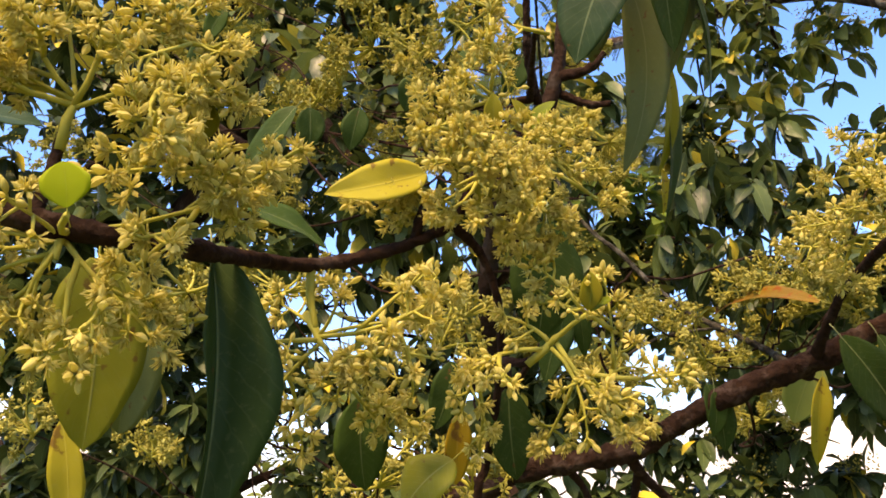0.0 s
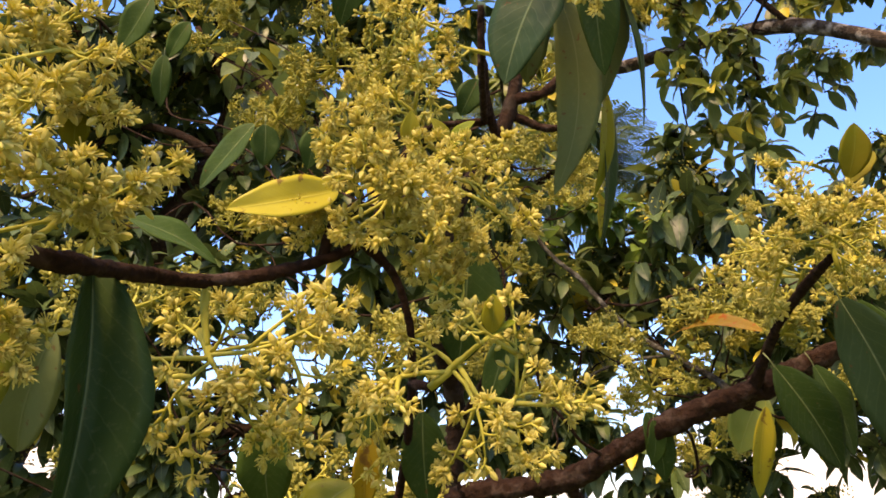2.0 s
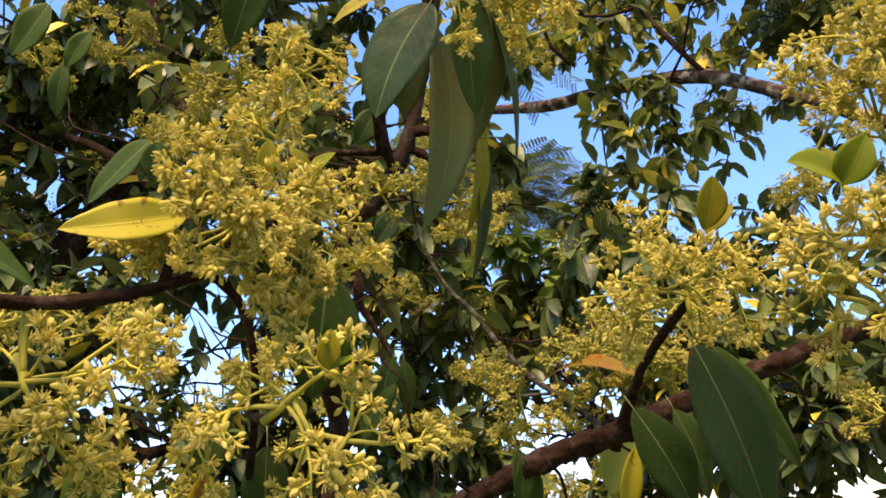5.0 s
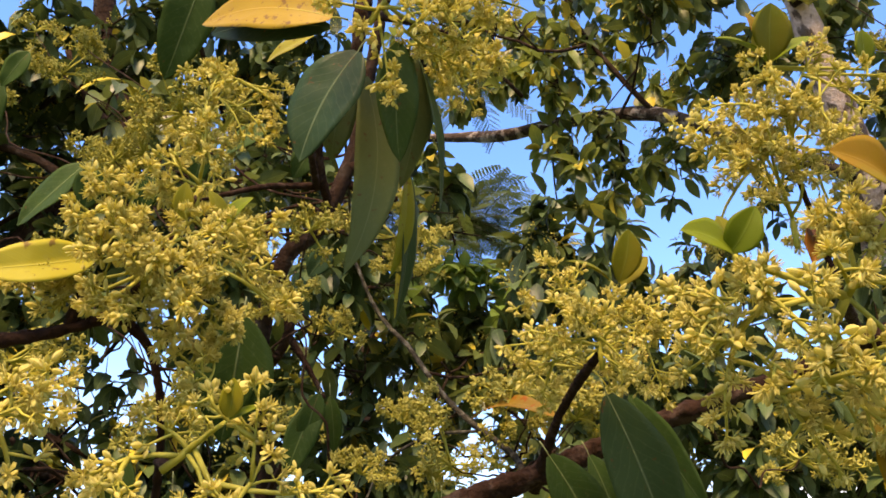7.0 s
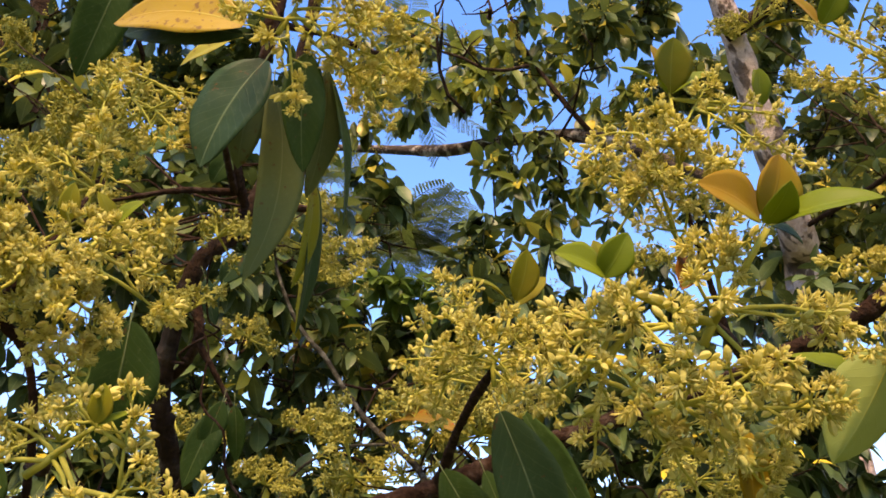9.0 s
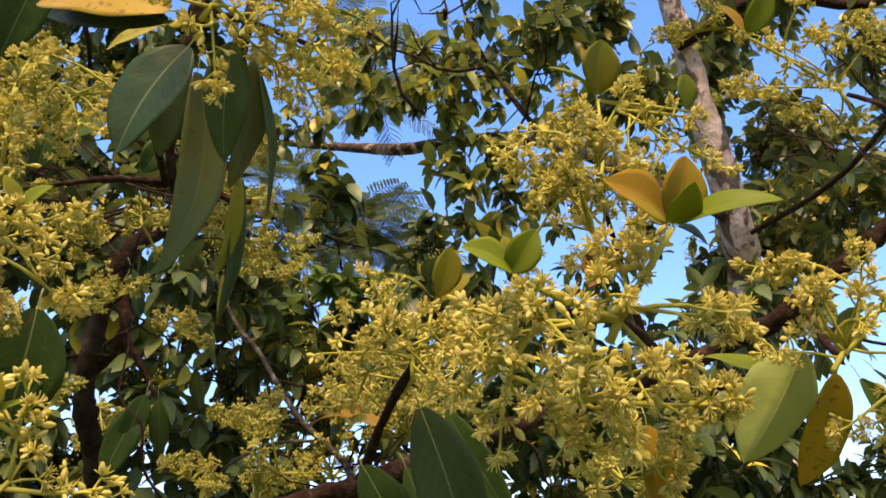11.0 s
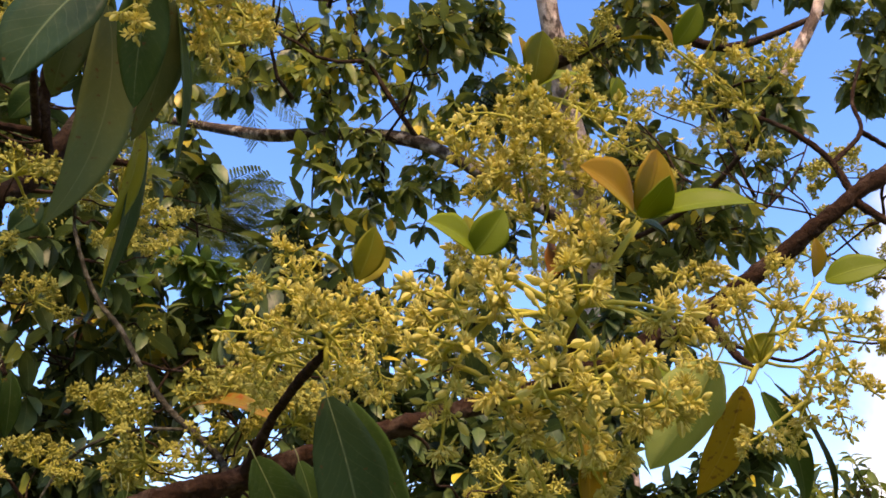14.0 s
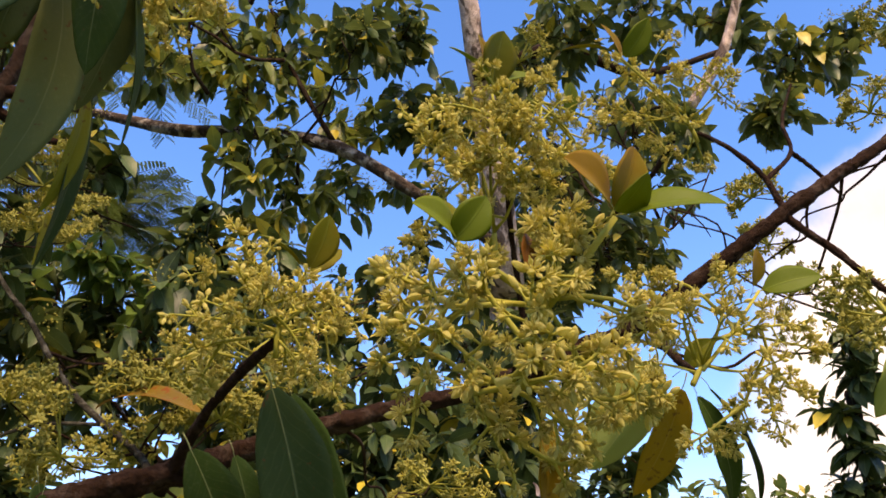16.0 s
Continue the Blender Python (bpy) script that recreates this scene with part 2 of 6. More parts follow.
# fresh leaf in a brighter copy, with direct sunlight put into its colour
LEAF_FRESH_SUNLIT = leaf_material("leaf_fresh_sunlit", (0.19, 0.26, 0.010), (0.25, 0.32, 0.016), (0.32, 0.38, 0.06), glow=0.4, gloss=0.5, veins=0.4, sheen=0.10, dusty=0.05)
PETAL = petal_material("petal", (0.490, 0.440, 0.128), (0.665, 0.600, 0.215), glow=0.58)
BUD = petal_material("bud", (0.430, 0.390, 0.100), (0.59, 0.530, 0.172), glow=0.5)
BUD_GREEN = petal_material("bud_green", (0.34, 0.31, 0.06), (0.48, 0.43, 0.10), glow=0.4)
# petal colour dimmed: the shade on farther clusters is painted in
BLOOM_SHADED = petal_material("bloom_shaded", (0.25, 0.24, 0.048), (0.41, 0.38, 0.100), island=True, glow=0.4)
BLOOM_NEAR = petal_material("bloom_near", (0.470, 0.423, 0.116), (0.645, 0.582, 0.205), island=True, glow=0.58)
STALK = petal_material("stalk", (0.27, 0.262, 0.042), (0.39, 0.362, 0.072), glow=0.25)
BARK = bark_material("bark", (0.009, 0.0046, 0.0028), (0.030, 0.0150, 0.0088), (0.055, 0.036, 0.026), scale=170.0, depth=0.0035)
BARK_GREY = bark_material("bark_grey", (0.26, 0.18, 0.145), (0.62, 0.49, 0.42), (0.025, 0.015, 0.011), scale=20.0, depth=0.025, stretch=0.16, edge=(0.52, 0.57))
BARK_MOTTLED = bark_material("bark_mottled", (0.018, 0.012, 0.009), (0.075, 0.055, 0.042), (0.36, 0.32, 0.27), scale=42.0, depth=0.012)
BARK_STEM = bark_material("bark_stem", (0.010, 0.008, 0.005), (0.045, 0.040, 0.027), (0.12, 0.112, 0.082), scale=140.0, depth=0.003)
BARK_DEEP = bark_material("bark_deep", (0.010, 0.006, 0.004), (0.034, 0.019, 0.012), (0.05, 0.037, 0.027), scale=70.0, depth=0.008)


# Mesh helpers
def mesh_of(name, verts, faces, uvs=None, smooth=True):
    me = bpy.data.meshes.new(name)
    me.from_pydata([tuple(v) for v in verts], [], faces)
    if uvs is not None:
        layer = me.uv_layers.new(name="UVMap")
        index = np.zeros(len(me.loops), dtype=np.int32)
        me.loops.foreach_get("vertex_index", index)
        layer.data.foreach_set("uv", np.asarray(uvs, dtype=np.float32)[index].ravel())
    me.polygons.foreach_set("use_smooth", [smooth] * len(me.polygons))
    me.update()
    return me


def part(name, me, mat, parent, place=(0, 0, 0), turn=None, label="", kind="", size=1.0):
    """Links a mesh as one part under a thing or under a part."""
    ob = new(name, me)
    if mat is not None and not me.materials:
        me.materials.append(mat)
    ob.parent = parent
    ob.location = place
    if turn is not None:
        ob.rotation_mode = "QUATERNION"
        ob.rotation_quaternion = turn
    ob.scale = (size, size, size)
    if label or kind:
        tagged(ob, label=label, kind=kind)
    return ob


def thing(name, place, label, category, group="", kind=""):
    ob = new(name)
    ob.location = place
    ob.empty_display_size = 0.02
    return tagged(ob, label, category, group, kind)


def smooth_line(pts, step):
    """A Catmull-Rom line through the points, in pieces about step long."""
    p = [Vector(v) for v in pts]
    p = [2 * p[0] - p[1]] + p + [2 * p[-1] - p[-2]]
    out, where = [], []
    for i in range(1, len(p) - 2):
        count = max(1, int((p[i + 1] - p[i]).length / step))
        for k in range(count):
            t = k / count
            a = 2 * p[i] + (p[i + 1] - p[i - 1]) * t + (2 * p[i - 1] - 5 * p[i] + 4 * p[i + 1] - p[i + 2]) * t * t + (3 * p[i] - p[i - 1] - 3 * p[i + 1] + p[i + 2]) * t ** 3
            out.append(a / 2)
            where.append(i - 1 + t)
    return out + [p[-2]], where + [len(p) - 3]


def tube(verts, faces, line, radii, sides, rough=0.0, seed=0.0, cap=True):
    """Adds a round, tapering tube along the line to the lists of vertices and faces."""
    start = len(verts)
    side = None
    for i, c in enumerate(line):
        c = Vector(c)
        ahead = (Vector(line[min(i + 1, len(line) - 1)]) - Vector(line[max(i - 1, 0)])).normalized()
        if side is None:
            side = ahead.orthogonal().normalized()
        side = (side - ahead * side.dot(ahead)).normalized()
        up = ahead.cross(side)
        for k in range(sides):
            a = 2 * math.pi * k / sides
            way = side * math.cos(a) + up * math.sin(a)
            r = radii[i]
            if rough:
                q = (c + way * r) * (0.9 / max(radii[0], 1e-4)) + Vector((seed, 0, 0))
                r *= 1 + rough * (noise.noise(q) + 0.6 * noise.noise(q * 2.7) + 0.4 * noise.noise(q * 6.1) + 0.35 * noise.noise(q * 13.0))
            verts.append(c + way * r)
    for i in range(len(line) - 1):
        a, b = start + i * sides, start + (i + 1) * sides
        for k in range(sides):
            j = (k + 1) % sides
            faces.append((a + k, a + j, b + j, b + k))
    if cap:
        faces.append(tuple(start + k for k in reversed(range(sides))))
        faces.append(tuple(start + (len(line) - 1) * sides + k for k in range(sides)))


def limb_mesh(name, pts, radii, base, step=0.02, sides=12, rough=0.12, seed=0.0):
    line, where = smooth_line(pts, step)
    r = [float(np.interp(w, range(len(radii)), radii)) for w in where]
    r = [v * (1 + 0.13 * noise.noise(Vector((i * step * 28, seed, 0))) + 0.45 * max(0.0, noise.noise(Vector((i * step * 50, seed, 5.0))) - 0.22)) for i, v in enumerate(r)]
    verts, faces = [], []
    tube(verts, faces, [p - Vector(base) for p in line], r, sides, rough, seed)
    return mesh_of(name, verts, faces)


def blade(verts, faces, uvs, base, tip, face, width, bulge=0.08, fold=0.15, wave=0.0, seed=0.0, nu=10, nv=3, thick=0.0004, point=0.85, twist=0.0, sway=0.0):
    """Adds a leaf blade from base to tip: face is the way its upper side looks, bulge how far it arches, fold how far it is keeled."""
    base, tip = Vector(base), Vector(tip)
    along = tip - base
    length = along.length
    along.normalize()
    face = Vector(face)
    face = (face - along * face.dot(along)).normalized()
    cross = face.cross(along)
    start, cols = len(verts), 2 * nv + 1
    for sheet in (0, 1):
        for i in range(nu + 1):
            u = i / nu
            half = 0.5 * width * max(0.02, math.sin(math.pi * min(1.0, 0.015 + 0.985 * u) ** point) ** 0.75) if u < 1 else 0.004 * width
            turn = twist * (u - 0.3)
            c2, f2 = cross * math.cos(turn) + face * math.sin(turn), face * math.cos(turn) - cross * math.sin(turn)
            mid = base + along * (length * u) + face * (length * bulge * 4 * u * (1 - u)) + cross * (length * sway * 4 * u * (1 - u))
            for j in range(-nv, nv + 1):
                v = j / nv
                edge = 1 + 0.09 * noise.noise(Vector((u * 5, seed * 3.1, 4.0 if v > 0 else 0.0)))
                lift = abs(v) * half * fold + wave * half * math.sin(u * 9 + seed + (1.3 if v > 0 else 0)) * v * v
                spot = mid + c2 * (half * v * edge) + f2 * lift
                if sheet:
                    spot = spot - f2 * (thick * (1.0 - 0.6 * abs(v)))
                verts.append(spot)
                uvs.append((u, 0.5 + 0.5 * v))
    per = (nu + 1) * cols
    for i in range(nu):
        for j in range(cols - 1):
            a = start + i * cols + j
            faces.append((a, a + cols, a + cols + 1, a + 1))
            a += per
            faces.append((a, a + 1, a + cols + 1, a + cols))
    for i in range(nu):
        for j in (0, cols - 1):
            a = start + i * cols + j
            q = (a, a + per, a + per + cols, a + cols)
            faces.append(q if j == 0 else q[::-1])


def leaf(parent, base, tip, width, mat, face=(0, -1, 0.3), bulge=0.06, fold=0.18, wave=0.1, label="", name="leaf", stem=0.012, twist=0.0, point=0.85, sway=None):
    """A leaf with its blade, its raised midrib and its stalk, as a part of a branch or a cluster."""
    home = Vector(parent.location)
    b, t = Vector(base), Vector(tip)
    seed = (b.x * 31 + b.z * 17) % 6.0
    verts, faces, uvs = [], [], []
    if sway is None:
        sway = 0.05 * math.sin(seed * 7)
    blade(verts, faces, uvs, (0, 0, 0), t - b, face, width, bulge, fold, wave, seed, 14, 4, 0.0005, point, twist, sway)
    ob = part(name, mesh_of(name, verts, faces, uvs), mat, parent, b - home, label=label)
    along = (t - b)
    f = Vector(face)
    f = (f - along.normalized() * f.dot(along.normalized())).normalized()
    side = f.cross(along.normalized())
    line = [along * u + side * (along.length * sway * 4 * u * (1 - u)) + f * (along.length * bulge * 4 * u * (1 - u) - 0.0003) for u in [k / 10 for k in range(10)]]
    back = [-along.normalized() * (stem * k / 3) - f * (stem * 0.25 * (k / 3) ** 2) for k in (3, 2, 1)] if stem else []
    line = back + line
    verts, faces = [], []
    thin = min(0.0008, width * 0.015)
    tube(verts, faces, line, [thin * (1 - 0.85 * k / (len(line) - 1)) for k in range(len(line))], 5)
    part("midrib", mesh_of("midrib", verts, faces), MIDRIB.get(mat.name, STALK), ob)
    return ob


MIDRIB = {}
for _leaf, _tone in ((LEAF_DARK, (0.20, 0.23, 0.11)), (LEAF_MID, (0.16, 0.19, 0.09))):
    MIDRIB[_leaf.name] = petal_material("midrib_" + _leaf.name, tuple(0.8 * v for v in _tone), _tone, glow=0.05)


# Flowers and buds
def lozenge(verts, faces, a, b, across, up, wide, deep, at=0.55):
    """A slim, closed, pointed body from a to b."""
    a, b = Vector(a), Vector(b)
    m, s = a.lerp(b, at), len(verts)
    verts += [a, m + across * wide, m + up * deep, m - across * wide, m - up * deep, b]
    for k in range(4):
        j = (k + 1) % 4
        faces.append((s, s + 1 + j, s + 1 + k))
        faces.append((s + 5, s + 1 + k, s + 1 + j))


def bristle(verts, faces, a, b, across, up, wide):
    """A thin thread from a to b that swells just under its tip."""
    a, b = Vector(a), Vector(b)
    m, s = a.lerp(b, 0.9), len(verts)
    verts += [a, m + across * wide, m - across * (wide * 0.5) + up * (wide * 0.87), m - across * (wide * 0.5) - up * (wide * 0.87), b]
    for k in range(3):
        j = (k + 1) % 3
        faces.append((s, s + 1 + j, s + 1 + k))
        faces.append((s + 4, s + 1 + k, s + 1 + j))


def flower_mesh(seed):
    """Six pointed tepals in a shallow star, stamens and a pistil, looking along +z."""
    rnd = random.Random(seed)
    verts, faces = [], []
    for k in range(6):
        a = math.pi * k / 3 + rnd.uniform(-0.12, 0.12)
        out = Vector((math.cos(a), math.sin(a), 0))
        rise = rnd.uniform(0.05, 0.75)
        long = rnd.uniform(0.0042, 0.0053)
        lozenge(verts, faces, out * 0.0005, out * long * math.cos(rise) + Vector((0, 0, long * math.sin(rise))), Vector((-out.y, out.x, 0)), Vector((0, 0, 1)), 0.00098, 0.00042, 0.6)
    for k in range(9):
        a = 2 * math.pi * (k + rnd.random() * 0.5) / 9
        out = Vector((math.cos(a), math.sin(a), 0))
        tip = out * rnd.uniform(0.0012, 0.0036) + Vector((0, 0, rnd.uniform(0.0034, 0.0052)))
        bristle(verts, faces, (0, 0, 0.0004), tip, Vector((-out.y, out.x, 0)), out, 0.00033)
    lozenge(verts, faces, (0, 0, -0.0012), (0, 0, 0.0034), Vector((1, 0, 0)), Vector((0, 1, 0)), 0.0011, 0.0011, 0.4)
    return mesh_of("flower", verts, faces, smooth=False)


def bud_mesh(length, wide, seed):
    """A closed bud with six shallow ribs, along +z."""
    rnd = random.Random(seed)
    verts, faces = [Vector((0, 0, 0))], []
    rings = ((0.12, 0.62), (0.38, 1.0), (0.66, 0.90), (0.88, 0.5))
    for h, r in rings:
        for k in range(8):
            a = 2 * math.pi * k / 8
            q = wide / 2 * r * (1 + 0.10 * (-1) ** k + rnd.uniform(-0.04, 0.04))
            verts.append(Vector((math.cos(a) * q, math.sin(a) * q, h * length)))
    verts.append(Vector((0, 0, length)))
    for k in range(8):
        j = (k + 1) % 8
        faces.append((0, 1 + j, 1 + k))
        for i in range(3):
            a, b = 1 + 8 * i, 9 + 8 * i
            faces.append((a + k, a + j, b + j, b + k))
        faces.append((25 + k, 25 + j, 33))
    return mesh_of("bud", verts, faces)


FLOWERS = [flower_mesh(k) for k in range(4)]
BUDS = [bud_mesh(0.0058, 0.0027, 1), bud_mesh(0.0049, 0.0025, 2), bud_mesh(0.0064, 0.0028, 3)]
SMALL_BUDS = [bud_mesh(0.0033, 0.0022, 4), bud_mesh(0.0027, 0.0021, 5)]
for _m in FLOWERS:
    _m.materials.append(PETAL)
for _m in BUDS:
    _m.materials.append(BUD)
for _m in SMALL_BUDS:
    _m.materials.append(BUD_GREEN)
Z = Vector((0, 0, 1))


def any_way(rnd):
    while True:
        v = Vector((rnd.uniform(-1, 1), rnd.uniform(-1, 1), rnd.uniform(-1, 1)))
        if 0.1 < v.length < 1:
            return v.normalized()


def spray(rnd, end, full, open_share, size):
    """One side stalk of a cluster from the origin to end: bare at first, then short side stalks that each end in a tuft of blossoms."""
    verts, faces, seats = [], [], []
    length = end.length
    sway = any_way(rnd) * length * 0.12
    line = [end * t + sway * (4 * t * (1 - t)) for t in (0, 0.25, 0.5, 0.75, 1.0)]
    thick = size * rnd.uniform(0.7, 1.05)
    tube(verts, faces, line, [0.0014 * thick, 0.0013 * thick, 0.0011 * thick, 0.0009 * thick, 0.0006 * thick], 7)
    count = max(4, int(full * length / 0.0080))
    turn = rnd.random() * 6.28
    bare = rnd.uniform(0.42, 0.68)
    for k in range(count):
        t = min(1.0, bare + (1.0 - bare) * (k + rnd.random() * 0.7) / (count - 0.6))
        c = end * t + sway * (4 * t * (1 - t))
        ahead = (end + sway * (4 - 8 * t)).normalized()
        turn += 2.4 + rnd.uniform(-0.5, 0.5)
        o = ahead.orthogonal().normalized()
        away = o * math.cos(turn) + ahead.cross(o) * math.sin(turn)
        reach = rnd.uniform(0.005, 0.013) * (1.35 - 0.75 * t) * size
        way = (away + ahead * rnd.uniform(0.2, 1.0)).normalized()
        if t > 0.95:
            way, reach = (ahead + any_way(rnd) * 0.3).normalized(), 0.003
        fork = c + way * reach
        tube(verts, faces, [c, c.lerp(fork, 0.5) + any_way(rnd) * reach * 0.08, fork], [0.0008 * size, 0.0007 * size, 0.0006 * size], 5, cap=False)
        for q in range(rnd.choice((3, 4, 5, 6, 7))):
            w = (way * (1.5 if q == 0 else 0.6) + any_way(rnd) * 0.95).normalized()
            seat = fork + w * rnd.uniform(0.0013, 0.0044) * size
            tube(verts, faces, [fork, seat], [0.00045 * size, 0.0006 * size], 4, cap=False)
            seats.append((seat, w, rnd.random() < open_share, t))
    return verts, faces, seats, line


def flower_cluster(place, axes, label, extra=8, reach=0.05, lean=(0, 0, 1), full=1.0, open_share=0.4, size=1.0, seed=1):
    """An avocado panicle: stalks from one shoot tip out to the given ends, more stalks between them, each with open flowers and buds."""
    rnd = random.Random(seed)
    ob = thing("flower_cluster", place, label, "flower cluster", "avocado flower clusters")
    home, lean = Vector(place), Vector(lean).normalized()
    ends = [Vector(a) - home for a in axes]
    for k in range(extra):
        w = any_way(rnd)
        if w.dot(lean) < -0.2:
            w = w - lean * (1.6 * w.dot(lean))
        ends.append(w.normalized() * reach * rnd.uniform(0.55, 1.0))
    long = 0.3 * sum(e.length for e in ends) / len(ends)
    core_v, core_f = [], []
    bow = lean.orthogonal().normalized() * long * 0.12
    tube(core_v, core_f, [-lean * 0.012, Vector((0, 0, 0)), lean * long * 0.5 + bow, lean * long], [0.0021 * size, 0.0021 * size, 0.0017 * size, 0.0009 * size], 8)
    part("shoot_tip", mesh_of("shoot_tip", core_v, core_f), STALK, ob)
    sprays, lines = [], []
    for end in ends:
        rise = max(0.0, min(1.0, (end.dot(lean) / end.length + 0.4) * rnd.uniform(0.3, 0.9)))
        root = lean * long * rise + bow * (4 * rise * (1 - rise)) * 0.7
        near = [q for q in lines if q[-1].angle(end) < 1.0 and q[-1].length > 0.7 * end.length]
        if near and rnd.random() < 0.72:
            root = rnd.choice(near)[rnd.choice((1, 2, 2))]
        verts, faces, seats, line = spray(rnd, end - root, full, open_share, size)
        lines.append([p + root for p in line])
        sprays.append(([v + root for v in verts], faces, [(p + root, w, o, t) for p, w, o, t in seats]))
    single = min(1.0, 210.0 / sum(len(q[2]) for q in sprays))
    for verts, faces, seats in sprays:
        bloom_v, bloom_f = [], []
        stalk = part("flower_stalk", mesh_of("flower_stalk", verts, faces), STALK, ob)
        for seat, w, is_open, t in seats:
            turn = w.to_track_quat("Z", "Y")
            if rnd.random() > single:
                src = rnd.choice(FLOWERS if is_open else BUDS)
                big = size * rnd.uniform(0.8, 1.2)
                at = len(bloom_v)
                bloom_v += [seat + turn @ (v.co * big) for v in src.vertices]
                bloom_f += [tuple(i + at for i in f.vertices) for f in src.polygons]
            elif is_open:
                part("flower", rnd.choice(FLOWERS), None, stalk, seat, turn, size=size * rnd.uniform(0.9, 1.25))
            elif rnd.random() < 0.22:
                part("bud", rnd.choice(SMALL_BUDS), None, stalk, seat, turn, size=size * rnd.uniform(0.8, 1.2))
            else:
                part("bud", rnd.choice(BUDS), None, stalk, seat, turn, size=size * rnd.uniform(0.65, 1.08))
        if bloom_v:
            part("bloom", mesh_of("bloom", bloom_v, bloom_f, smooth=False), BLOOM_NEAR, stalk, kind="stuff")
    return ob


def far_cluster(place, seed, reach, stalks, open_share=0.45, size=1.0):
    """A panicle that stays farther off: each stalk is a part, its blossoms are joined."""
    rnd = random.Random(seed)
    ob = thing("flower_cluster", place, "yellow-green avocado flower cluster among dark leaves", "flower cluster", "avocado flower clusters")
    for k in range(stalks):
        w = any_way(rnd)
        w.z = abs(w.z) * 0.8 - 0.25
        end = w.normalized() * reach * rnd.uniform(0.5, 1.0)
        verts, faces, seats, line = spray(rnd, end, 0.9, open_share, size)
        stalk = part("flower_stalk", mesh_of("flower_stalk", verts, faces), STALK, ob)
        verts, faces = [], []
        for seat, w2, is_open, t in seats:
            o = w2.orthogonal().normalized()
            if is_open:
                for q in range(5):
                    a = q * 1.2566 + seat.x * 900
                    out = (o * math.cos(a) + w2.cross(o) * math.sin(a))
                    lozenge(verts, faces, seat, seat + (out * 0.0058 + w2 * 0.002) * size, w2.cross(out), w2, 0.0014 * size, 0.0007 * size)
            else:
                lozenge(verts, faces, seat, seat + w2 * 0.0062 * size, o, w2.cross(o), 0.0019 * size, 0.0019 * size, 0.45)
        part("bloom", mesh_of("bloom", verts, faces, smooth=False), BLOOM_SHADED, stalk, kind="stuff")
    return ob


def branch(pts, radii, label, bark=None, name="branch", step=0.003, sides=22, rough=0.24):
    """A woody branch as a thing; leaves and twigs are added to it as parts."""
    ob = thing(name, pts[0], label, "branch")
    wood = part("wood", limb_mesh("wood", pts, radii, pts[0], step, sides, rough, pts[0][0] * 9), bark or BARK, ob)
    wood["sides"] = sides
    return ob


def twig(parent, pts, radii, bark=None, name="twig"):
    part(name, limb_mesh(name, pts, radii, parent.location, 0.003, 16, 0.22, pts[0][1] * 7), bark or BARK, parent)


def sprig(parent, start, end, thick=0.0011):
    """A thin green stem that carries young leaves."""
    a, b = Vector(start) - parent.location, Vector(end) - parent.location
    bow = (b - a).orthogonal().normalized() * (b - a).length * 0.06
    verts, faces = [], []
    tube(verts, faces, [a, a.lerp(b, 0.33) + bow, a.lerp(b, 0.67) + bow, b], [thick * 1.3, thick * 1.1, thick, thick * 0.9], 6)
    part("leaf_stem", mesh_of("leaf_stem", verts, faces), STALK, parent)


# Crowns
def crown(rnd, clumps, size, wood_v, wood_f, home, droop, dense):
    """Fills leaf clumps (centre, radius, number of leaves): leaves sit in whorls at twig tips, twigs run from the clump's middle."""
    spots = []
    for centre, radius, count in clumps:
        c = Vector(centre) - home
        whorls = max(1, int(count * dense) // 7)
        for k in range(whorls):
            w = any_way(rnd) * radius * (rnd.random() ** 0.5)
            tip = c + Vector((w.x, w.y, w.z * 0.85))
            root = c + Vector((w.x, w.y, w.z)) * 0.25 - Z * radius * 0.15
            bend = any_way(rnd) * radius * 0.12
            tube(wood_v, wood_f, [root, (root + tip) / 2 + bend, tip], [size * 0.035, size * 0.025, size * 0.014], 5, cap=False)
            ahead = (tip - root).normalized()
            turn = rnd.random() * 6.28
            for q in range(7):
                turn += 2.4
                o = ahead.orthogonal().normalized()
                way = (o * math.cos(turn) + ahead.cross(o) * math.sin(turn)) * 0.9 + ahead * rnd.uniform(-0.2, 0.8) - Z * droop * rnd.uniform(-0.2, 1.6) + any_way(rnd) * 0.3
                way.normalize()
                b = tip - ahead * size * 0.12 * q * rnd.random()
                ln = size * rnd.uniform(0.6, 1.2)
                face = (Z + any_way(rnd) * 0.6).normalized()
                spots.append((b, way, ln, face, rnd.random()))
    return spots


def sheet_leaf(verts, faces, uvs, b, way, ln, face, chance, width):
    """A small keeled, arched leaf of a crown."""
    face = (face - way * face.dot(way))
    if face.length < 0.05:
        face = way.orthogonal()
    face.normalize()
    side = face.cross(way)
    s, w = len(verts), ln * width * 0.5
    for u, h, sag in ((0.0, 0.06, 0.0), (0.28, 0.86, 0.05), (0.58, 0.95, 0.03), (0.84, 0.5, -0.04)):
        m = b + way * (ln * u) + face * (ln * sag)
        verts += [m - side * w * h + face * w * h * 0.3, m, m + side * w * h + face * w * h * 0.3]
        uvs += [(u, 0.0), (u, 0.5), (u, 1.0)]
    verts.append(b + way * ln - face * ln * 0.10)
    uvs.append((1.0, 0.5))
    for i in range(3):
        a = s + 3 * i
        faces += [(a, a + 1, a + 4, a + 3), (a + 1, a + 2, a + 5, a + 4)]
    faces += [(s + 9, s + 10, s + 12), (s + 10, s + 11, s + 12)]


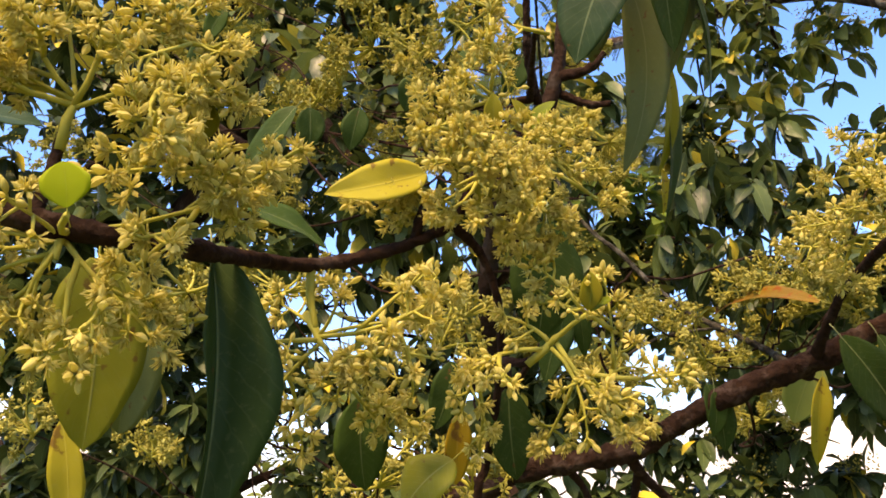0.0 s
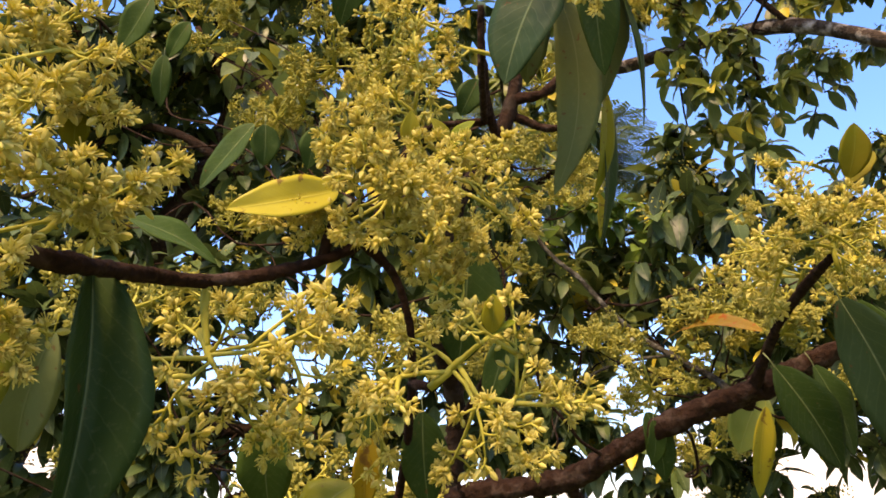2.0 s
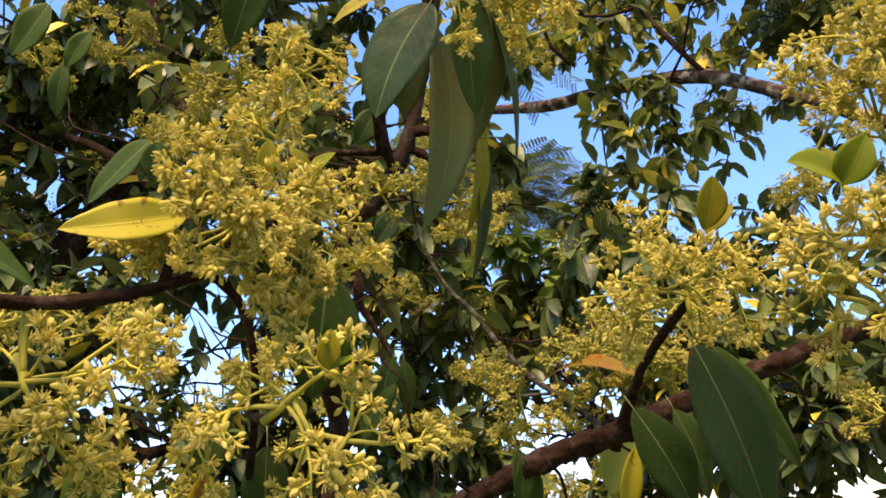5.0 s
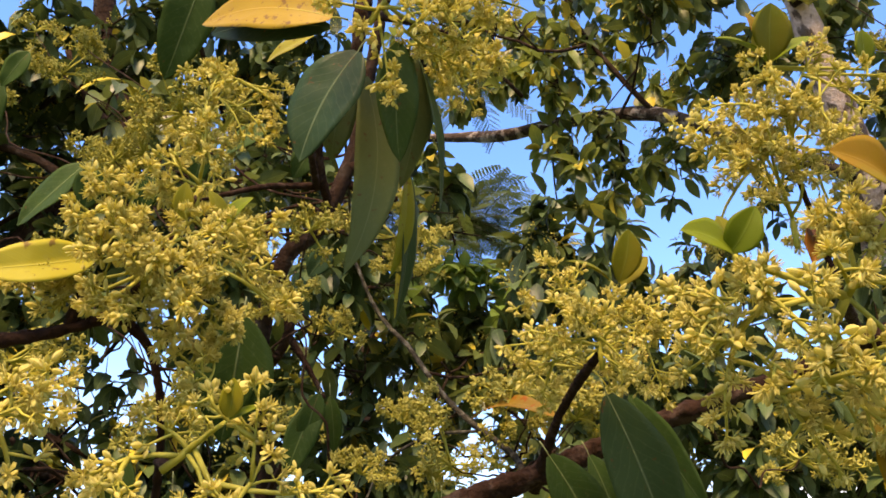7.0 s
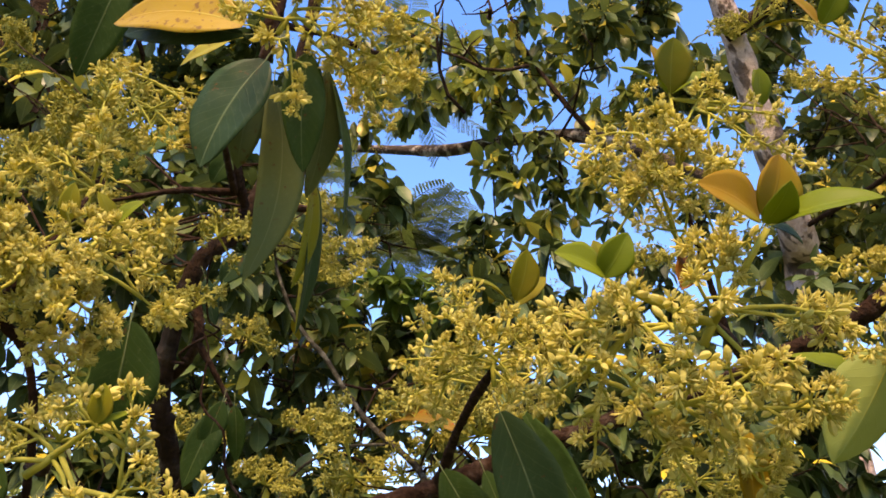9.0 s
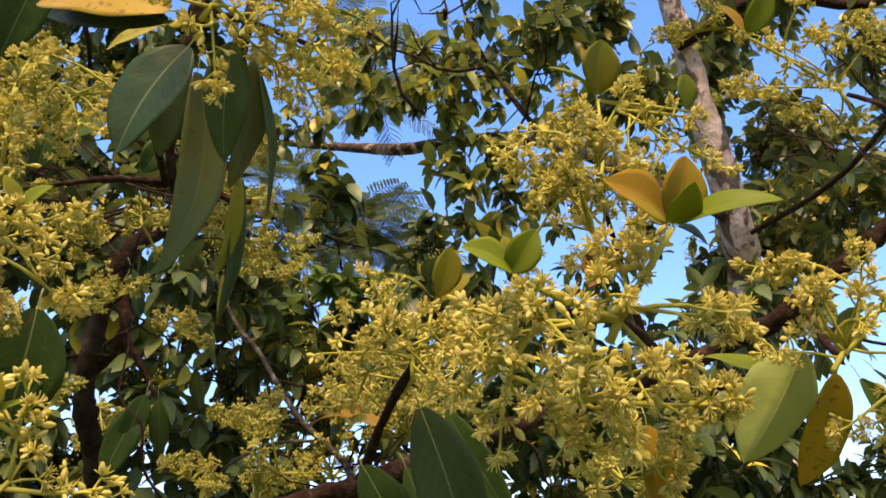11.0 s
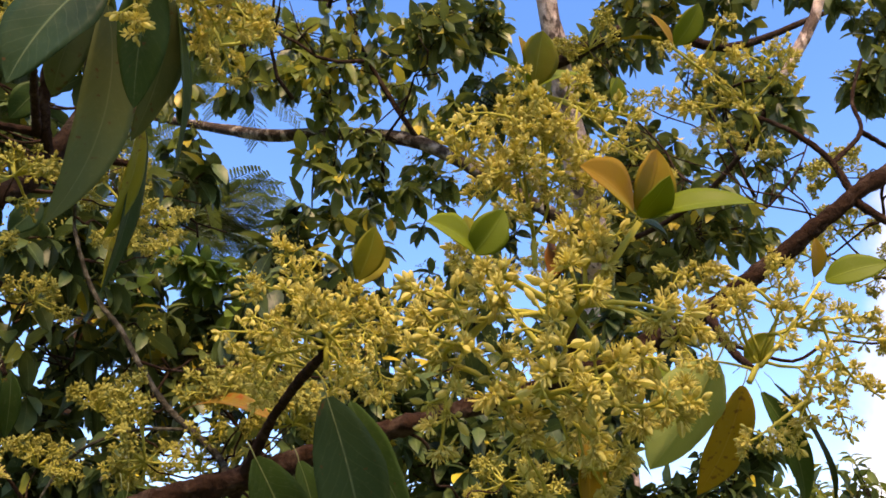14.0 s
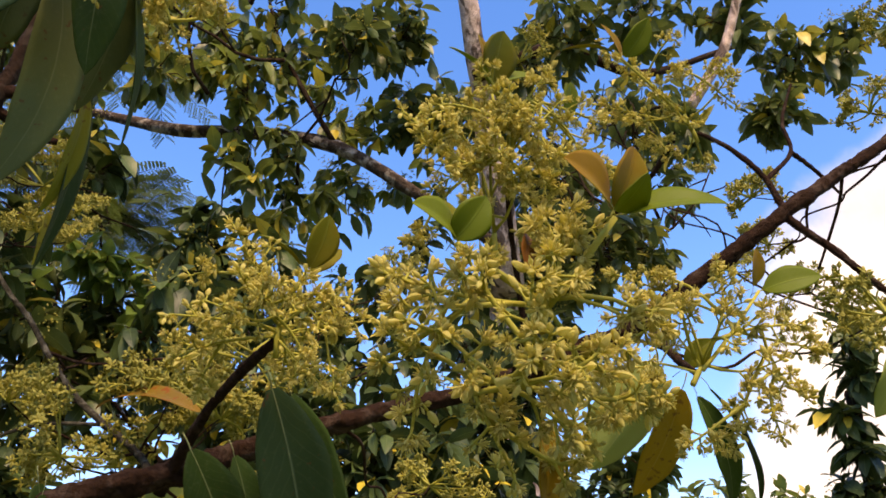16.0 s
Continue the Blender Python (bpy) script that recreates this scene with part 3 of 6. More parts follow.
def fill_crown(tree, clumps, size, mats, seed, single=0, width=0.44, droop=0.8, twigs=None, bloom=0.3, dense=2.0):
    """Adds twigs, single leaves and the joined rest of a crown to a tree."""
    rnd = random.Random(seed)
    mat, alone = mats
    home = Vector(tree.location)
    wood_v, wood_f = [], []
    spots = crown(rnd, clumps, size, wood_v, wood_f, home, droop, dense)
    part("twigwork", mesh_of("twigwork", wood_v, wood_f), twigs or BARK_DEEP, tree, kind="stuff")
    bloom_v, bloom_f = [], []
    for b, way, ln, face, chance in spots[::7]:
        if chance < bloom:
            for k in range(34):
                w = any_way(rnd)
                c = b + (w * 0.42 * rnd.random() ** 0.4 + Z * 0.2) * size
                q = (w + any_way(rnd) * 0.7).normalized()
                o = q.orthogonal().normalized()
                lozenge(bloom_v, bloom_f, c, c + q * (0.10 * size), o, q.cross(o), 0.03 * size, 0.03 * size)
    if bloom_v:
        part("bloom", mesh_of("bloom", bloom_v, bloom_f, smooth=False), BLOOM_SHADED, tree, kind="stuff")
    kept = spots[::max(1, len(spots) // single)][:single] if single else []
    mark = {id(k) for k in kept}
    shapes = []
    for k in range(4):
        v, f, u = [], [], []
        blade(v, f, u, (0, 0, 0), (1, 0, 0), (0, 0, 1), width, 0.05 + 0.03 * k, 0.2, 0.1, k, 6, 1, 0.004)
        me = mesh_of("leaf", v, f, u)
        me.materials.append(alone)
        shapes.append(me)
    for b, way, ln, face, chance in kept:
        face = (face - way * face.dot(way)).normalized()
        turn = Matrix((way, face.cross(way), face)).transposed().to_quaternion()
        part("leaf", shapes[int(chance * 4) % 4], None, tree, b, turn, size=ln)
    verts, faces, uvs = [], [], []
    for s in spots:
        if id(s) not in mark:
            sheet_leaf(verts, faces, uvs, *s, width)
    part("crown", mesh_of("crown", verts, faces, uvs), mat, tree, kind="stuff")


def tangle(tree, spots, seed, length, thick, bark=None):
    """Crooked bare twigs, each with side shoots, in the gaps of a crown."""
    rnd = random.Random(seed)
    for spot in spots:
        p = Vector(spot) - tree.location
        way = (any_way(rnd) + Vector((0, 0, 0.5))).normalized()
        line = [p - way * length * 0.5]
        for k in range(7):
            way = (way + any_way(rnd) * 0.45).normalized()
            line.append(line[-1] + way * length / 7)
        verts, faces = [], []
        tube(verts, faces, line, [thick * (1 - 0.1 * k) for k in range(8)], 6)
        for k in (2, 3, 4, 5, 6):
            w = (any_way(rnd) + way * 0.6).normalized()
            tip = line[k] + w * length * rnd.uniform(0.15, 0.35)
            tube(verts, faces, [line[k], line[k].lerp(tip, 0.5) + any_way(rnd) * length * 0.03, tip], [thick * 0.5, thick * 0.4, thick * 0.2], 5)
        part("branchlet", mesh_of("branchlet", verts, faces), bark or BARK_DEEP, tree)


# Ground, reaching the horizon
def grass_material():
    m, n, l, b, out = material("grass")
    fine, broad = noise_node(n, l, 9.0, 8.0, 0.7), noise_node(n, l, 0.25, 4.0)
    color = mix_color(n, l, ramp(n, l, fine, 0.3, 0.7), (0.03, 0.06, 0.015), (0.10, 0.14, 0.04))
    color = mix_color(n, l, math_node(n, l, "MULTIPLY", ramp(n, l, broad, 0.5, 0.7), 0.6), color, (0.20, 0.15, 0.09))
    l.new(color, b.inputs["Base Color"])
    b.inputs["Roughness"].default_value = 0.95
    bump(n, l, fine, 0.8, 0.03, b)
    return m


def ground_sheet():
    bm = bmesh.new()
    bmesh.ops.create_grid(bm, x_segments=60, y_segments=60, size=1.0)
    for v in bm.verts:
        r = max(abs(v.co.x), abs(v.co.y))
        s = 6 + 1800 * r ** 3
        v.co = Vector((v.co.x * s, v.co.y * s, 0))
        v.co.z = 0.05 * noise.noise(v.co * 0.3) if r < 0.5 else 0.0
    me = bpy.data.meshes.new("ground")
    bm.to_mesh(me)
    bm.free()
    me.materials.append(grass_material())
    return tagged(new("ground", me), "rough green grass on open ground", "ground", kind="structure")


ground_sheet()


# The pale-barked tree behind: trunk, long limb, crown
far_tree = thing("tree", (2.321, 2.531, 0.0), "avocado tree with a pale trunk and a long bare limb", "tree", "trees behind")
home = Vector(far_tree.location)


def tree_limb(tree, name, pts, radii, bark, label="", step=0.08, sides=12):
    wood = part(name, limb_mesh(name, pts, radii, tree.location, step, sides, 0.18, pts[0][2]), bark, tree, label=label)
    wood["sides"] = sides


tree_limb(far_tree, "trunk", [tuple(home), (2.321, 2.531, 2.809), (2.187, 2.371, 3.180), (2.025, 2.235, 3.529), (1.868, 2.109, 3.858), (1.735, 2.009, 4.126), (1.601, 1.909, 4.393)], [0.1216, 0.0798, 0.0699, 0.0593, 0.0502, 0.0418, 0.0304], BARK_GREY, "pale grey trunk with dark cracks")
tree_limb(far_tree, "limb", [(2.095, 2.311, 3.242), (1.780, 2.467, 3.472), (1.506, 2.683, 3.723), (1.261, 3.024, 3.902), (1.004, 3.353, 4.010), (0.757, 3.650, 4.165), (0.400, 3.996, 4.353)], [0.026, 0.028, 0.030, 0.033, 0.032, 0.026, 0.017], BARK_MOTTLED, "long pale limb with grey lichen")
tree_limb(far_tree, "limb", [(1.506, 2.683, 3.723), (1.333, 2.701, 3.966), (1.186, 2.727, 4.253), (1.049, 2.680, 4.645)], [0.014, 0.011, 0.008, 0.005], BARK_DEEP)
tree_limb(far_tree, "limb", [(1.804, 2.069, 3.845), (2.098, 1.856, 4.007), (2.461, 1.732, 3.959), (2.874, 1.487, 4.161)], [0.0304, 0.0258, 0.0198, 0.0106], BARK_DEEP)
tree_limb(far_tree, "limb", [(2.198, 1.378, 3.393), (2.286, 1.237, 3.628), (2.311, 1.124, 3.890)], [0.0200, 0.0185, 0.0152], BARK_GREY)
tree_limb(far_tree, "limb", [(2.187, 2.371, 3.180), (2.240, 1.90, 3.180), (2.200, 1.55, 3.240), (2.190, 1.400, 3.370), (2.205, 1.360, 3.420)], [0.011, 0.010, 0.010, 0.011, 0.012], BARK_DEEP)
fill_crown(far_tree, [((2.195, 1.38, 3.370), 0.075, 30), ((2.215, 1.42, 3.300), 0.080, 24)], 0.09, CROWN_MID, 77, bloom=0.1, dense=1.6)
tree_limb(far_tree, "hanging_twig", [(1.176, 3.090, 3.880), (1.190, 3.164, 3.751), (1.232, 3.258, 3.563), (1.300, 3.291, 3.445)], [0.0061, 0.0053, 0.0038, 0.0023], BARK_DEEP)
fill_crown(far_tree, [((0.756, 2.987, 4.178), 0.294, 170), ((0.989, 2.967, 4.423), 0.280, 130), ((1.159, 2.838, 4.145), 0.214, 150), ((0.974, 2.950, 4.085), 0.187, 110), ((1.392, 2.840, 4.352), 0.224, 90), ((1.130, 2.706, 4.393), 0.187, 60), ((1.178, 2.879, 3.584), 0.151, 70), ((1.214, 2.961, 3.418), 0.113, 45), ((1.616, 2.924, 4.239), 0.200, 60), ((0.517, 3.353, 4.098), 0.168, 70), ((0.361, 3.555, 4.052), 0.143, 60), ((0.651, 3.331, 3.850), 0.096, 35), ((0.558, 3.576, 3.877), 0.143, 40), ((0.207, 3.488, 4.278), 0.172, 60)], 0.11, CROWN_GREEN, 11, single=200, width=0.5, droop=1.5, dense=0.75)
fill_crown(far_tree, [((1.387, 2.340, 4.033), 0.169, 60), ((1.672, 2.433, 4.287), 0.183, 60), ((1.897, 2.589, 4.045), 0.214, 80), ((2.276, 2.554, 4.211), 0.252, 110), ((2.766, 2.698, 3.997), 0.351, 150), ((2.833, 2.708, 3.549), 0.308, 150), ((2.568, 2.787, 3.224), 0.294, 120), ((3.189, 2.763, 3.970), 0.305, 110), ((3.771, 2.672, 4.497), 0.364, 100), ((3.264, 2.402, 4.536), 0.336, 100), ((2.409, 2.369, 4.435), 0.252, 80)], 0.115, CROWN_MID, 12, single=120, dense=2.2)
fill_crown(far_tree, [((1.615, 2.778, 4.492), 0.200, 60), ((1.998, 2.961, 4.874), 0.223, 60), ((2.264, 3.141, 4.571), 0.260, 80), ((2.709, 3.081, 4.754), 0.304, 110), ((3.283, 3.236, 4.480), 0.421, 150), ((3.380, 3.267, 3.955), 0.371, 150), ((3.078, 3.381, 3.575), 0.357, 120), ((3.772, 3.298, 4.433), 0.364, 110), ((4.427, 3.161, 5.030), 0.430, 100), ((3.861, 2.867, 5.109), 0.400, 100), ((2.869, 2.858, 5.023), 0.304, 80)], 0.115, CROWN_SHADED, 63, bloom=0.1, dense=0.9)
fill_crown(far_tree, [((1.977, 1.706, 3.902), 0.181, 60), ((2.194, 1.504, 3.957), 0.204, 60), ((2.485, 1.288, 3.952), 0.181, 50), ((2.735, 1.211, 3.791), 0.181, 60), ((3.027, 1.124, 3.943), 0.190, 60), ((2.531, 1.253, 3.466), 0.126, 50), ((2.533, 2.136, 3.349), 0.298, 120), ((2.793, 2.067, 3.373), 0.153, 40), ((2.464, 2.583, 3.351), 0.321, 130)], 0.095, CROWN_MID, 13, dense=2.6)
fill_crown(far_tree, [((0.574, 2.816, 3.997), 0.149, 40), ((0.727, 2.845, 3.908), 0.149, 50), ((0.922, 2.798, 3.978), 0.174, 60), ((1.122, 2.802, 3.934), 0.174, 60), ((1.318, 2.765, 3.981), 0.174, 60), ((1.543, 2.767, 3.938), 0.174, 60), ((1.742, 2.751, 3.939), 0.174, 60), ((1.578, 2.859, 3.735), 0.174, 60), ((1.328, 2.858, 3.778), 0.149, 50), ((1.412, 2.946, 3.576), 0.149, 60), ((1.468, 3.004, 3.441), 0.099, 30), ((1.972, 2.805, 3.783), 0.199, 60), ((2.272, 2.857, 4.068), 0.209, 60), ((1.129, 2.864, 3.799), 0.099, 30)], 0.108, CROWN_GREEN, 14, width=0.5, droop=1.5, dense=0.75)
fill_crown(far_tree, [((1.133, 2.914, 2.920), 0.158, 60), ((0.887, 2.953, 2.877), 0.158, 60), ((0.709, 2.997, 2.814), 0.181, 60), ((1.288, 2.872, 2.983), 0.158, 50), ((0.580, 3.065, 2.689), 0.181, 60), ((0.806, 3.056, 2.671), 0.181, 60), ((1.885, 2.883, 3.254), 0.166, 50), ((2.043, 2.790, 3.428), 0.166, 50), ((1.754, 2.984, 2.929), 0.187, 60), ((1.984, 2.936, 2.995), 0.211, 60), ((1.596, 3.047, 2.822), 0.187, 60), ((0.523, 2.955, 2.935), 0.136, 35)], 0.11, CROWN_SHADED, 15, dense=0.8)

# The thick-crowned tree whose boughs close the view behind the flowers
own_tree = thing("tree", (-2.0, 3.6, 0.0), "dark leafy avocado tree with crooked brown boughs", "tree", "trees behind")
tree_limb(own_tree, "trunk", [(-2.0, 3.6, 0.0), (-1.95, 3.55, 0.8), (-1.85, 3.45, 1.4), (-1.75, 3.40, 1.95), (-1.55, 3.33, 2.45)], [0.2080, 0.1760, 0.1440, 0.1120, 0.0800], BARK_DEEP, step=0.05)
tree_limb(own_tree, "limb", [(-1.93, 3.54, 0.9), (-0.75, 2.5, 0.95), (-0.12, 1.7, 1.0), (0.0, 1.22, 1.24)], [0.085, 0.06, 0.038, 0.021], BARK_DEEP, step=0.05)
tree_limb(own_tree, "limb", [(-1.65, 3.37, 2.20), (-1.15, 2.99, 2.70), (-0.734, 2.724, 3.232), (-0.793, 2.565, 3.919)], [0.0960, 0.0720, 0.0560, 0.0400], BARK_DEEP, step=0.05)
tree_limb(own_tree, "limb", [(-0.121, 2.603, 2.491), (-0.344, 2.547, 2.945), (-0.522, 2.444, 3.202), (-0.708, 2.476, 3.469), (-0.960, 2.439, 3.880)], [0.0352, 0.0320, 0.0272, 0.0224, 0.0160], BARK_DEEP, step=0.04)
tree_limb(own_tree, "limb", [(-0.344, 2.547, 2.945), (-0.633, 2.581, 2.977), (-0.875, 2.552, 3.112), (-1.203, 2.676, 3.249)], [0.0224, 0.0192, 0.0160, 0.0112], BARK_DEEP, step=0.04)
tree_limb(own_tree, "limb", [(-0.520, 2.453, 3.185), (-0.679, 2.445, 3.252), (-0.793, 2.367, 3.440)], [0.0192, 0.0160, 0.0112], BARK_DEEP, step=0.04)
tree_limb(own_tree, "limb", [(-0.826, 2.703, 1.711), (-0.614, 2.648, 1.839), (-0.437, 2.621, 1.902), (-0.231, 2.642, 2.008), (-0.125, 2.653, 2.155)], [0.015, 0.014, 0.012, 0.010, 0.007], BARK_DEEP, step=0.04)
tree_limb(own_tree, "limb", [(-0.823, 2.641, 2.082), (-0.658, 2.615, 2.077), (-0.525, 2.599, 2.063), (-0.359, 2.669, 2.162)], [0.0256, 0.0224, 0.0192, 0.0128], BARK_DEEP, step=0.04)
tree_limb(own_tree, "limb", [(-0.669, 2.559, 2.188), (-0.463, 2.569, 2.101), (-0.361, 2.574, 2.057)], [0.0096, 0.0080, 0.0064], BARK_DEEP, step=0.04)
fill_crown(own_tree, [((-1.232, 2.500, 3.505), 0.309, 70), ((-1.161, 2.685, 3.241), 0.315, 80), ((-0.938, 2.628, 3.471), 0.278, 70), ((-1.204, 2.776, 2.908), 0.247, 60), ((-0.879, 2.785, 3.122), 0.257, 70), ((-0.567, 2.636, 3.531), 0.284, 70), ((-0.476, 2.734, 3.164), 0.214, 60), ((-0.678, 2.859, 2.929), 0.236, 60), ((-0.221, 2.589, 3.574), 0.240, 60), ((-0.120, 2.632, 3.323), 0.193, 50), ((0.056, 2.672, 3.208), 0.171, 45), ((-1.654, 2.614, 3.333), 0.329, 80), ((-1.634, 2.811, 2.904), 0.329, 80), ((-0.407, 2.485, 3.830), 0.262, 50), ((0.201, 2.858, 2.924), 0.175, 40)], 0.12, CROWN_SHADED, 21, single=160, dense=2.8)
fill_crown(own_tree, [((-1.481, 2.977, 3.878), 0.368, 70), ((-1.388, 3.178, 3.552), 0.373, 80), ((-1.118, 3.092, 3.811), 0.328, 70), ((-1.448, 3.305, 3.167), 0.294, 60), ((-1.048, 3.278, 3.400), 0.303, 70), ((-0.677, 3.085, 3.869), 0.332, 70), ((-0.573, 3.217, 3.450), 0.252, 60), ((-0.811, 3.364, 3.173), 0.277, 60), ((-0.271, 3.030, 3.919), 0.281, 60), ((-0.154, 3.097, 3.636), 0.227, 50), ((0.053, 3.144, 3.501), 0.202, 45), ((-1.985, 3.112, 3.674), 0.392, 80), ((-1.961, 3.347, 3.162), 0.392, 80), ((-0.489, 2.908, 4.218), 0.307, 50), ((0.223, 3.344, 3.157), 0.204, 40)], 0.12, CROWN_SHADED, 61, bloom=0.1, dense=1.4)
fill_crown(own_tree, [((0.124, 2.551, 2.610), 0.169, 50), ((0.303, 2.837, 2.563), 0.226, 70), ((0.552, 2.851, 2.720), 0.236, 70), ((0.750, 2.855, 2.646), 0.236, 80), ((0.394, 2.819, 2.833), 0.171, 50), ((0.557, 2.849, 2.455), 0.226, 70), ((0.273, 2.812, 2.345), 0.177, 50), ((0.840, 2.760, 2.799), 0.128, 40), ((0.446, 2.873, 2.171), 0.197, 50), ((0.173, 2.796, 2.125), 0.150, 40), ((0.839, 2.979, 2.380), 0.193, 50)], 0.12, CROWN_MID, 22, single=140, dense=0.7)
fill_crown(own_tree, [((1.110, 2.498, 2.384), 0.207, 70), ((1.284, 2.315, 2.233), 0.244, 110), ((1.515, 2.226, 2.328), 0.226, 110), ((1.488, 2.360, 2.080), 0.261, 120), ((1.234, 2.421, 2.047), 0.209, 90), ((1.774, 2.297, 2.255), 0.232, 100), ((1.828, 2.387, 2.065), 0.232, 90), ((1.033, 2.512, 2.089), 0.161, 60), ((1.985, 2.272, 2.526), 0.244, 90), ((1.871, 2.362, 2.676), 0.217, 60)], 0.105, CROWN_SHADED, 23, bloom=0.1, dense=0.9)
fill_crown(own_tree, [((1.314, 3.007, 2.551), 0.249, 70), ((1.556, 2.851, 2.386), 0.300, 110), ((1.840, 2.740, 2.503), 0.278, 110), ((1.807, 2.905, 2.198), 0.321, 120), ((1.494, 2.981, 2.157), 0.257, 90), ((2.142, 2.806, 2.407), 0.284, 100), ((2.209, 2.916, 2.175), 0.284, 90), ((1.238, 3.069, 2.205), 0.196, 60), ((2.367, 2.735, 2.721), 0.294, 90), ((2.202, 2.807, 2.884), 0.257, 60)], 0.105, CROWN_SHADED, 62, bloom=0.0, dense=0.5)
fill_crown(own_tree, [((-1.197, 2.604, 1.839), 0.209, 60), ((-0.961, 2.663, 1.876), 0.197, 60), ((-1.316, 2.538, 2.003), 0.174, 50), ((-0.854, 2.636, 2.120), 0.128, 35), ((-0.271, 2.735, 1.872), 0.147, 35), ((0.067, 2.664, 2.223), 0.188, 50), ((-0.452, 2.507, 2.616), 0.169, 50), ((-0.039, 2.584, 2.769), 0.236, 60), ((0.296, 2.794, 2.417), 0.201, 50), ((0.696, 2.940, 2.706), 0.262, 60), ((0.996, 3.021, 2.660), 0.244, 55), ((1.262, 3.129, 2.696), 0.230, 50), ((1.039, 3.047, 2.281), 0.214, 50)], 0.105, CROWN_SHADED, 24, dense=1.05)
fill_crown(own_tree, [((-0.129, 3.146, 2.641), 0.226, 60), ((0.129, 3.121, 2.498), 0.226, 60), ((-0.047, 3.026, 2.787), 0.185, 50), ((0.340, 3.094, 2.651), 0.236, 60), ((0.471, 3.010, 2.827), 0.196, 50), ((0.696, 2.945, 2.654), 0.214, 60), ((1.480, 2.616, 2.400), 0.288, 110), ((1.844, 2.526, 2.294), 0.267, 100), ((1.276, 2.765, 2.289), 0.226, 80), ((2.003, 2.460, 2.551), 0.236, 80), ((2.129, 2.458, 2.206), 0.185, 50), ((-0.222, 3.037, 2.894), 0.185, 45), ((0.239, 3.076, 3.005), 0.156, 35)], 0.12, CROWN_GREEN, 25, single=100, dense=0.9)

fill_crown(own_tree, [((0.867, 2.649, 2.941), 0.165, 60), ((1.052, 2.649, 2.938), 0.144, 60), ((1.327, 2.831, 2.812), 0.128, 50), ((0.822, 2.741, 2.713), 0.165, 60), ((1.047, 2.765, 2.652), 0.185, 70), ((0.636, 2.748, 2.697), 0.144, 50), ((0.707, 2.659, 2.407), 0.154, 60), ((0.418, 2.658, 2.412), 0.154, 60), ((0.918, 2.682, 2.350), 0.154, 60), ((1.136, 2.745, 2.366), 0.158, 60), ((1.375, 2.790, 2.589), 0.185, 60), ((1.572, 2.862, 2.893), 0.175, 50), ((1.726, 2.857, 3.214), 0.136, 35), ((1.279, 2.758, 3.613), 0.138, 40), ((1.622, 2.802, 3.501), 0.161, 45)], 0.12, CROWN_MID, 26, dense=0.65)
fill_crown(own_tree, [((0.518, 2.666, 2.216), 0.132, 45), ((1.040, 2.760, 1.981), 0.150, 45), ((1.282, 2.825, 1.820), 0.150, 50), ((0.328, 2.708, 2.114), 0.150, 45), ((-0.153, 2.602, 1.838), 0.139, 40), ((-0.842, 2.436, 2.253), 0.139, 45), ((-0.796, 2.586, 1.881), 0.139, 45), ((-0.011, 2.613, 1.993), 0.143, 40), ((0.495, 2.751, 2.007), 0.132, 30), ((0.151, 2.467, 2.710), 0.226, 80), ((-0.191, 2.550, 2.507), 0.188, 60), ((-0.299, 2.444, 2.770), 0.207, 70), ((0.228, 2.425, 2.813), 0.207, 60), ((0.531, 2.509, 3.122), 0.141, 35), ((-0.032, 2.354, 2.992), 0.207, 70)], 0.115, CROWN_SHADED, 27, dense=1.4)
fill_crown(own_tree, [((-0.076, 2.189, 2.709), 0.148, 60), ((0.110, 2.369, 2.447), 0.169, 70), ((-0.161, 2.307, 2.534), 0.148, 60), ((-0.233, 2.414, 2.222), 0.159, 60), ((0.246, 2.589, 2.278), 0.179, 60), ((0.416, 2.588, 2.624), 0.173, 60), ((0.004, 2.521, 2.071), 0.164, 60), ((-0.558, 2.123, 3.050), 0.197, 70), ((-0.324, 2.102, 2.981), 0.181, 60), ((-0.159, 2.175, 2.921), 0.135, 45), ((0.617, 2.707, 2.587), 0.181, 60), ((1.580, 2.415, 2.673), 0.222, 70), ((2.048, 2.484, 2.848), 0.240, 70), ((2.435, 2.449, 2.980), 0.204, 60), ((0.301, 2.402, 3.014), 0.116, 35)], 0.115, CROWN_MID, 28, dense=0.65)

fill_crown(own_tree, [((1.040, 2.184, 2.340), 0.152, 70), ((1.200, 2.169, 2.252), 0.186, 90), ((1.384, 2.126, 2.194), 0.186, 90), ((1.527, 2.031, 2.255), 0.186, 90), ((1.678, 2.037, 2.136), 0.186, 80), ((1.023, 2.313, 2.131), 0.169, 70), ((1.859, 1.923, 2.638), 0.165, 70), ((1.911, 1.995, 2.476), 0.165, 70), ((1.795, 2.048, 2.327), 0.179, 70), ((1.482, 2.137, 2.105), 0.186, 80), ((0.908, 2.384, 2.382), 0.125, 40), ((2.143, 1.994, 2.591), 0.135, 40)], 0.1, CROWN_SHADED, 29, bloom=0.05, dense=1.0)
fill_crown(own_tree, [((-0.534, 2.353, 2.470), 0.128, 50), ((-0.359, 2.494, 2.135), 0.128, 50), ((-0.196, 2.202, 2.588), 0.128, 50), ((-0.296, 2.540, 2.023), 0.143, 50), ((0.020, 2.317, 2.282), 0.128, 50), ((0.082, 2.129, 2.593), 0.096, 30), ((-0.551, 2.179, 2.794), 0.128, 40)], 0.1, CROWN_SHADED, 30, bloom=0.3, dense=1.3)
sapling = thing("tree", (1.475, 0.739, 0.0), "slim young tree with dark drooping leaves", "tree", "trees behind")
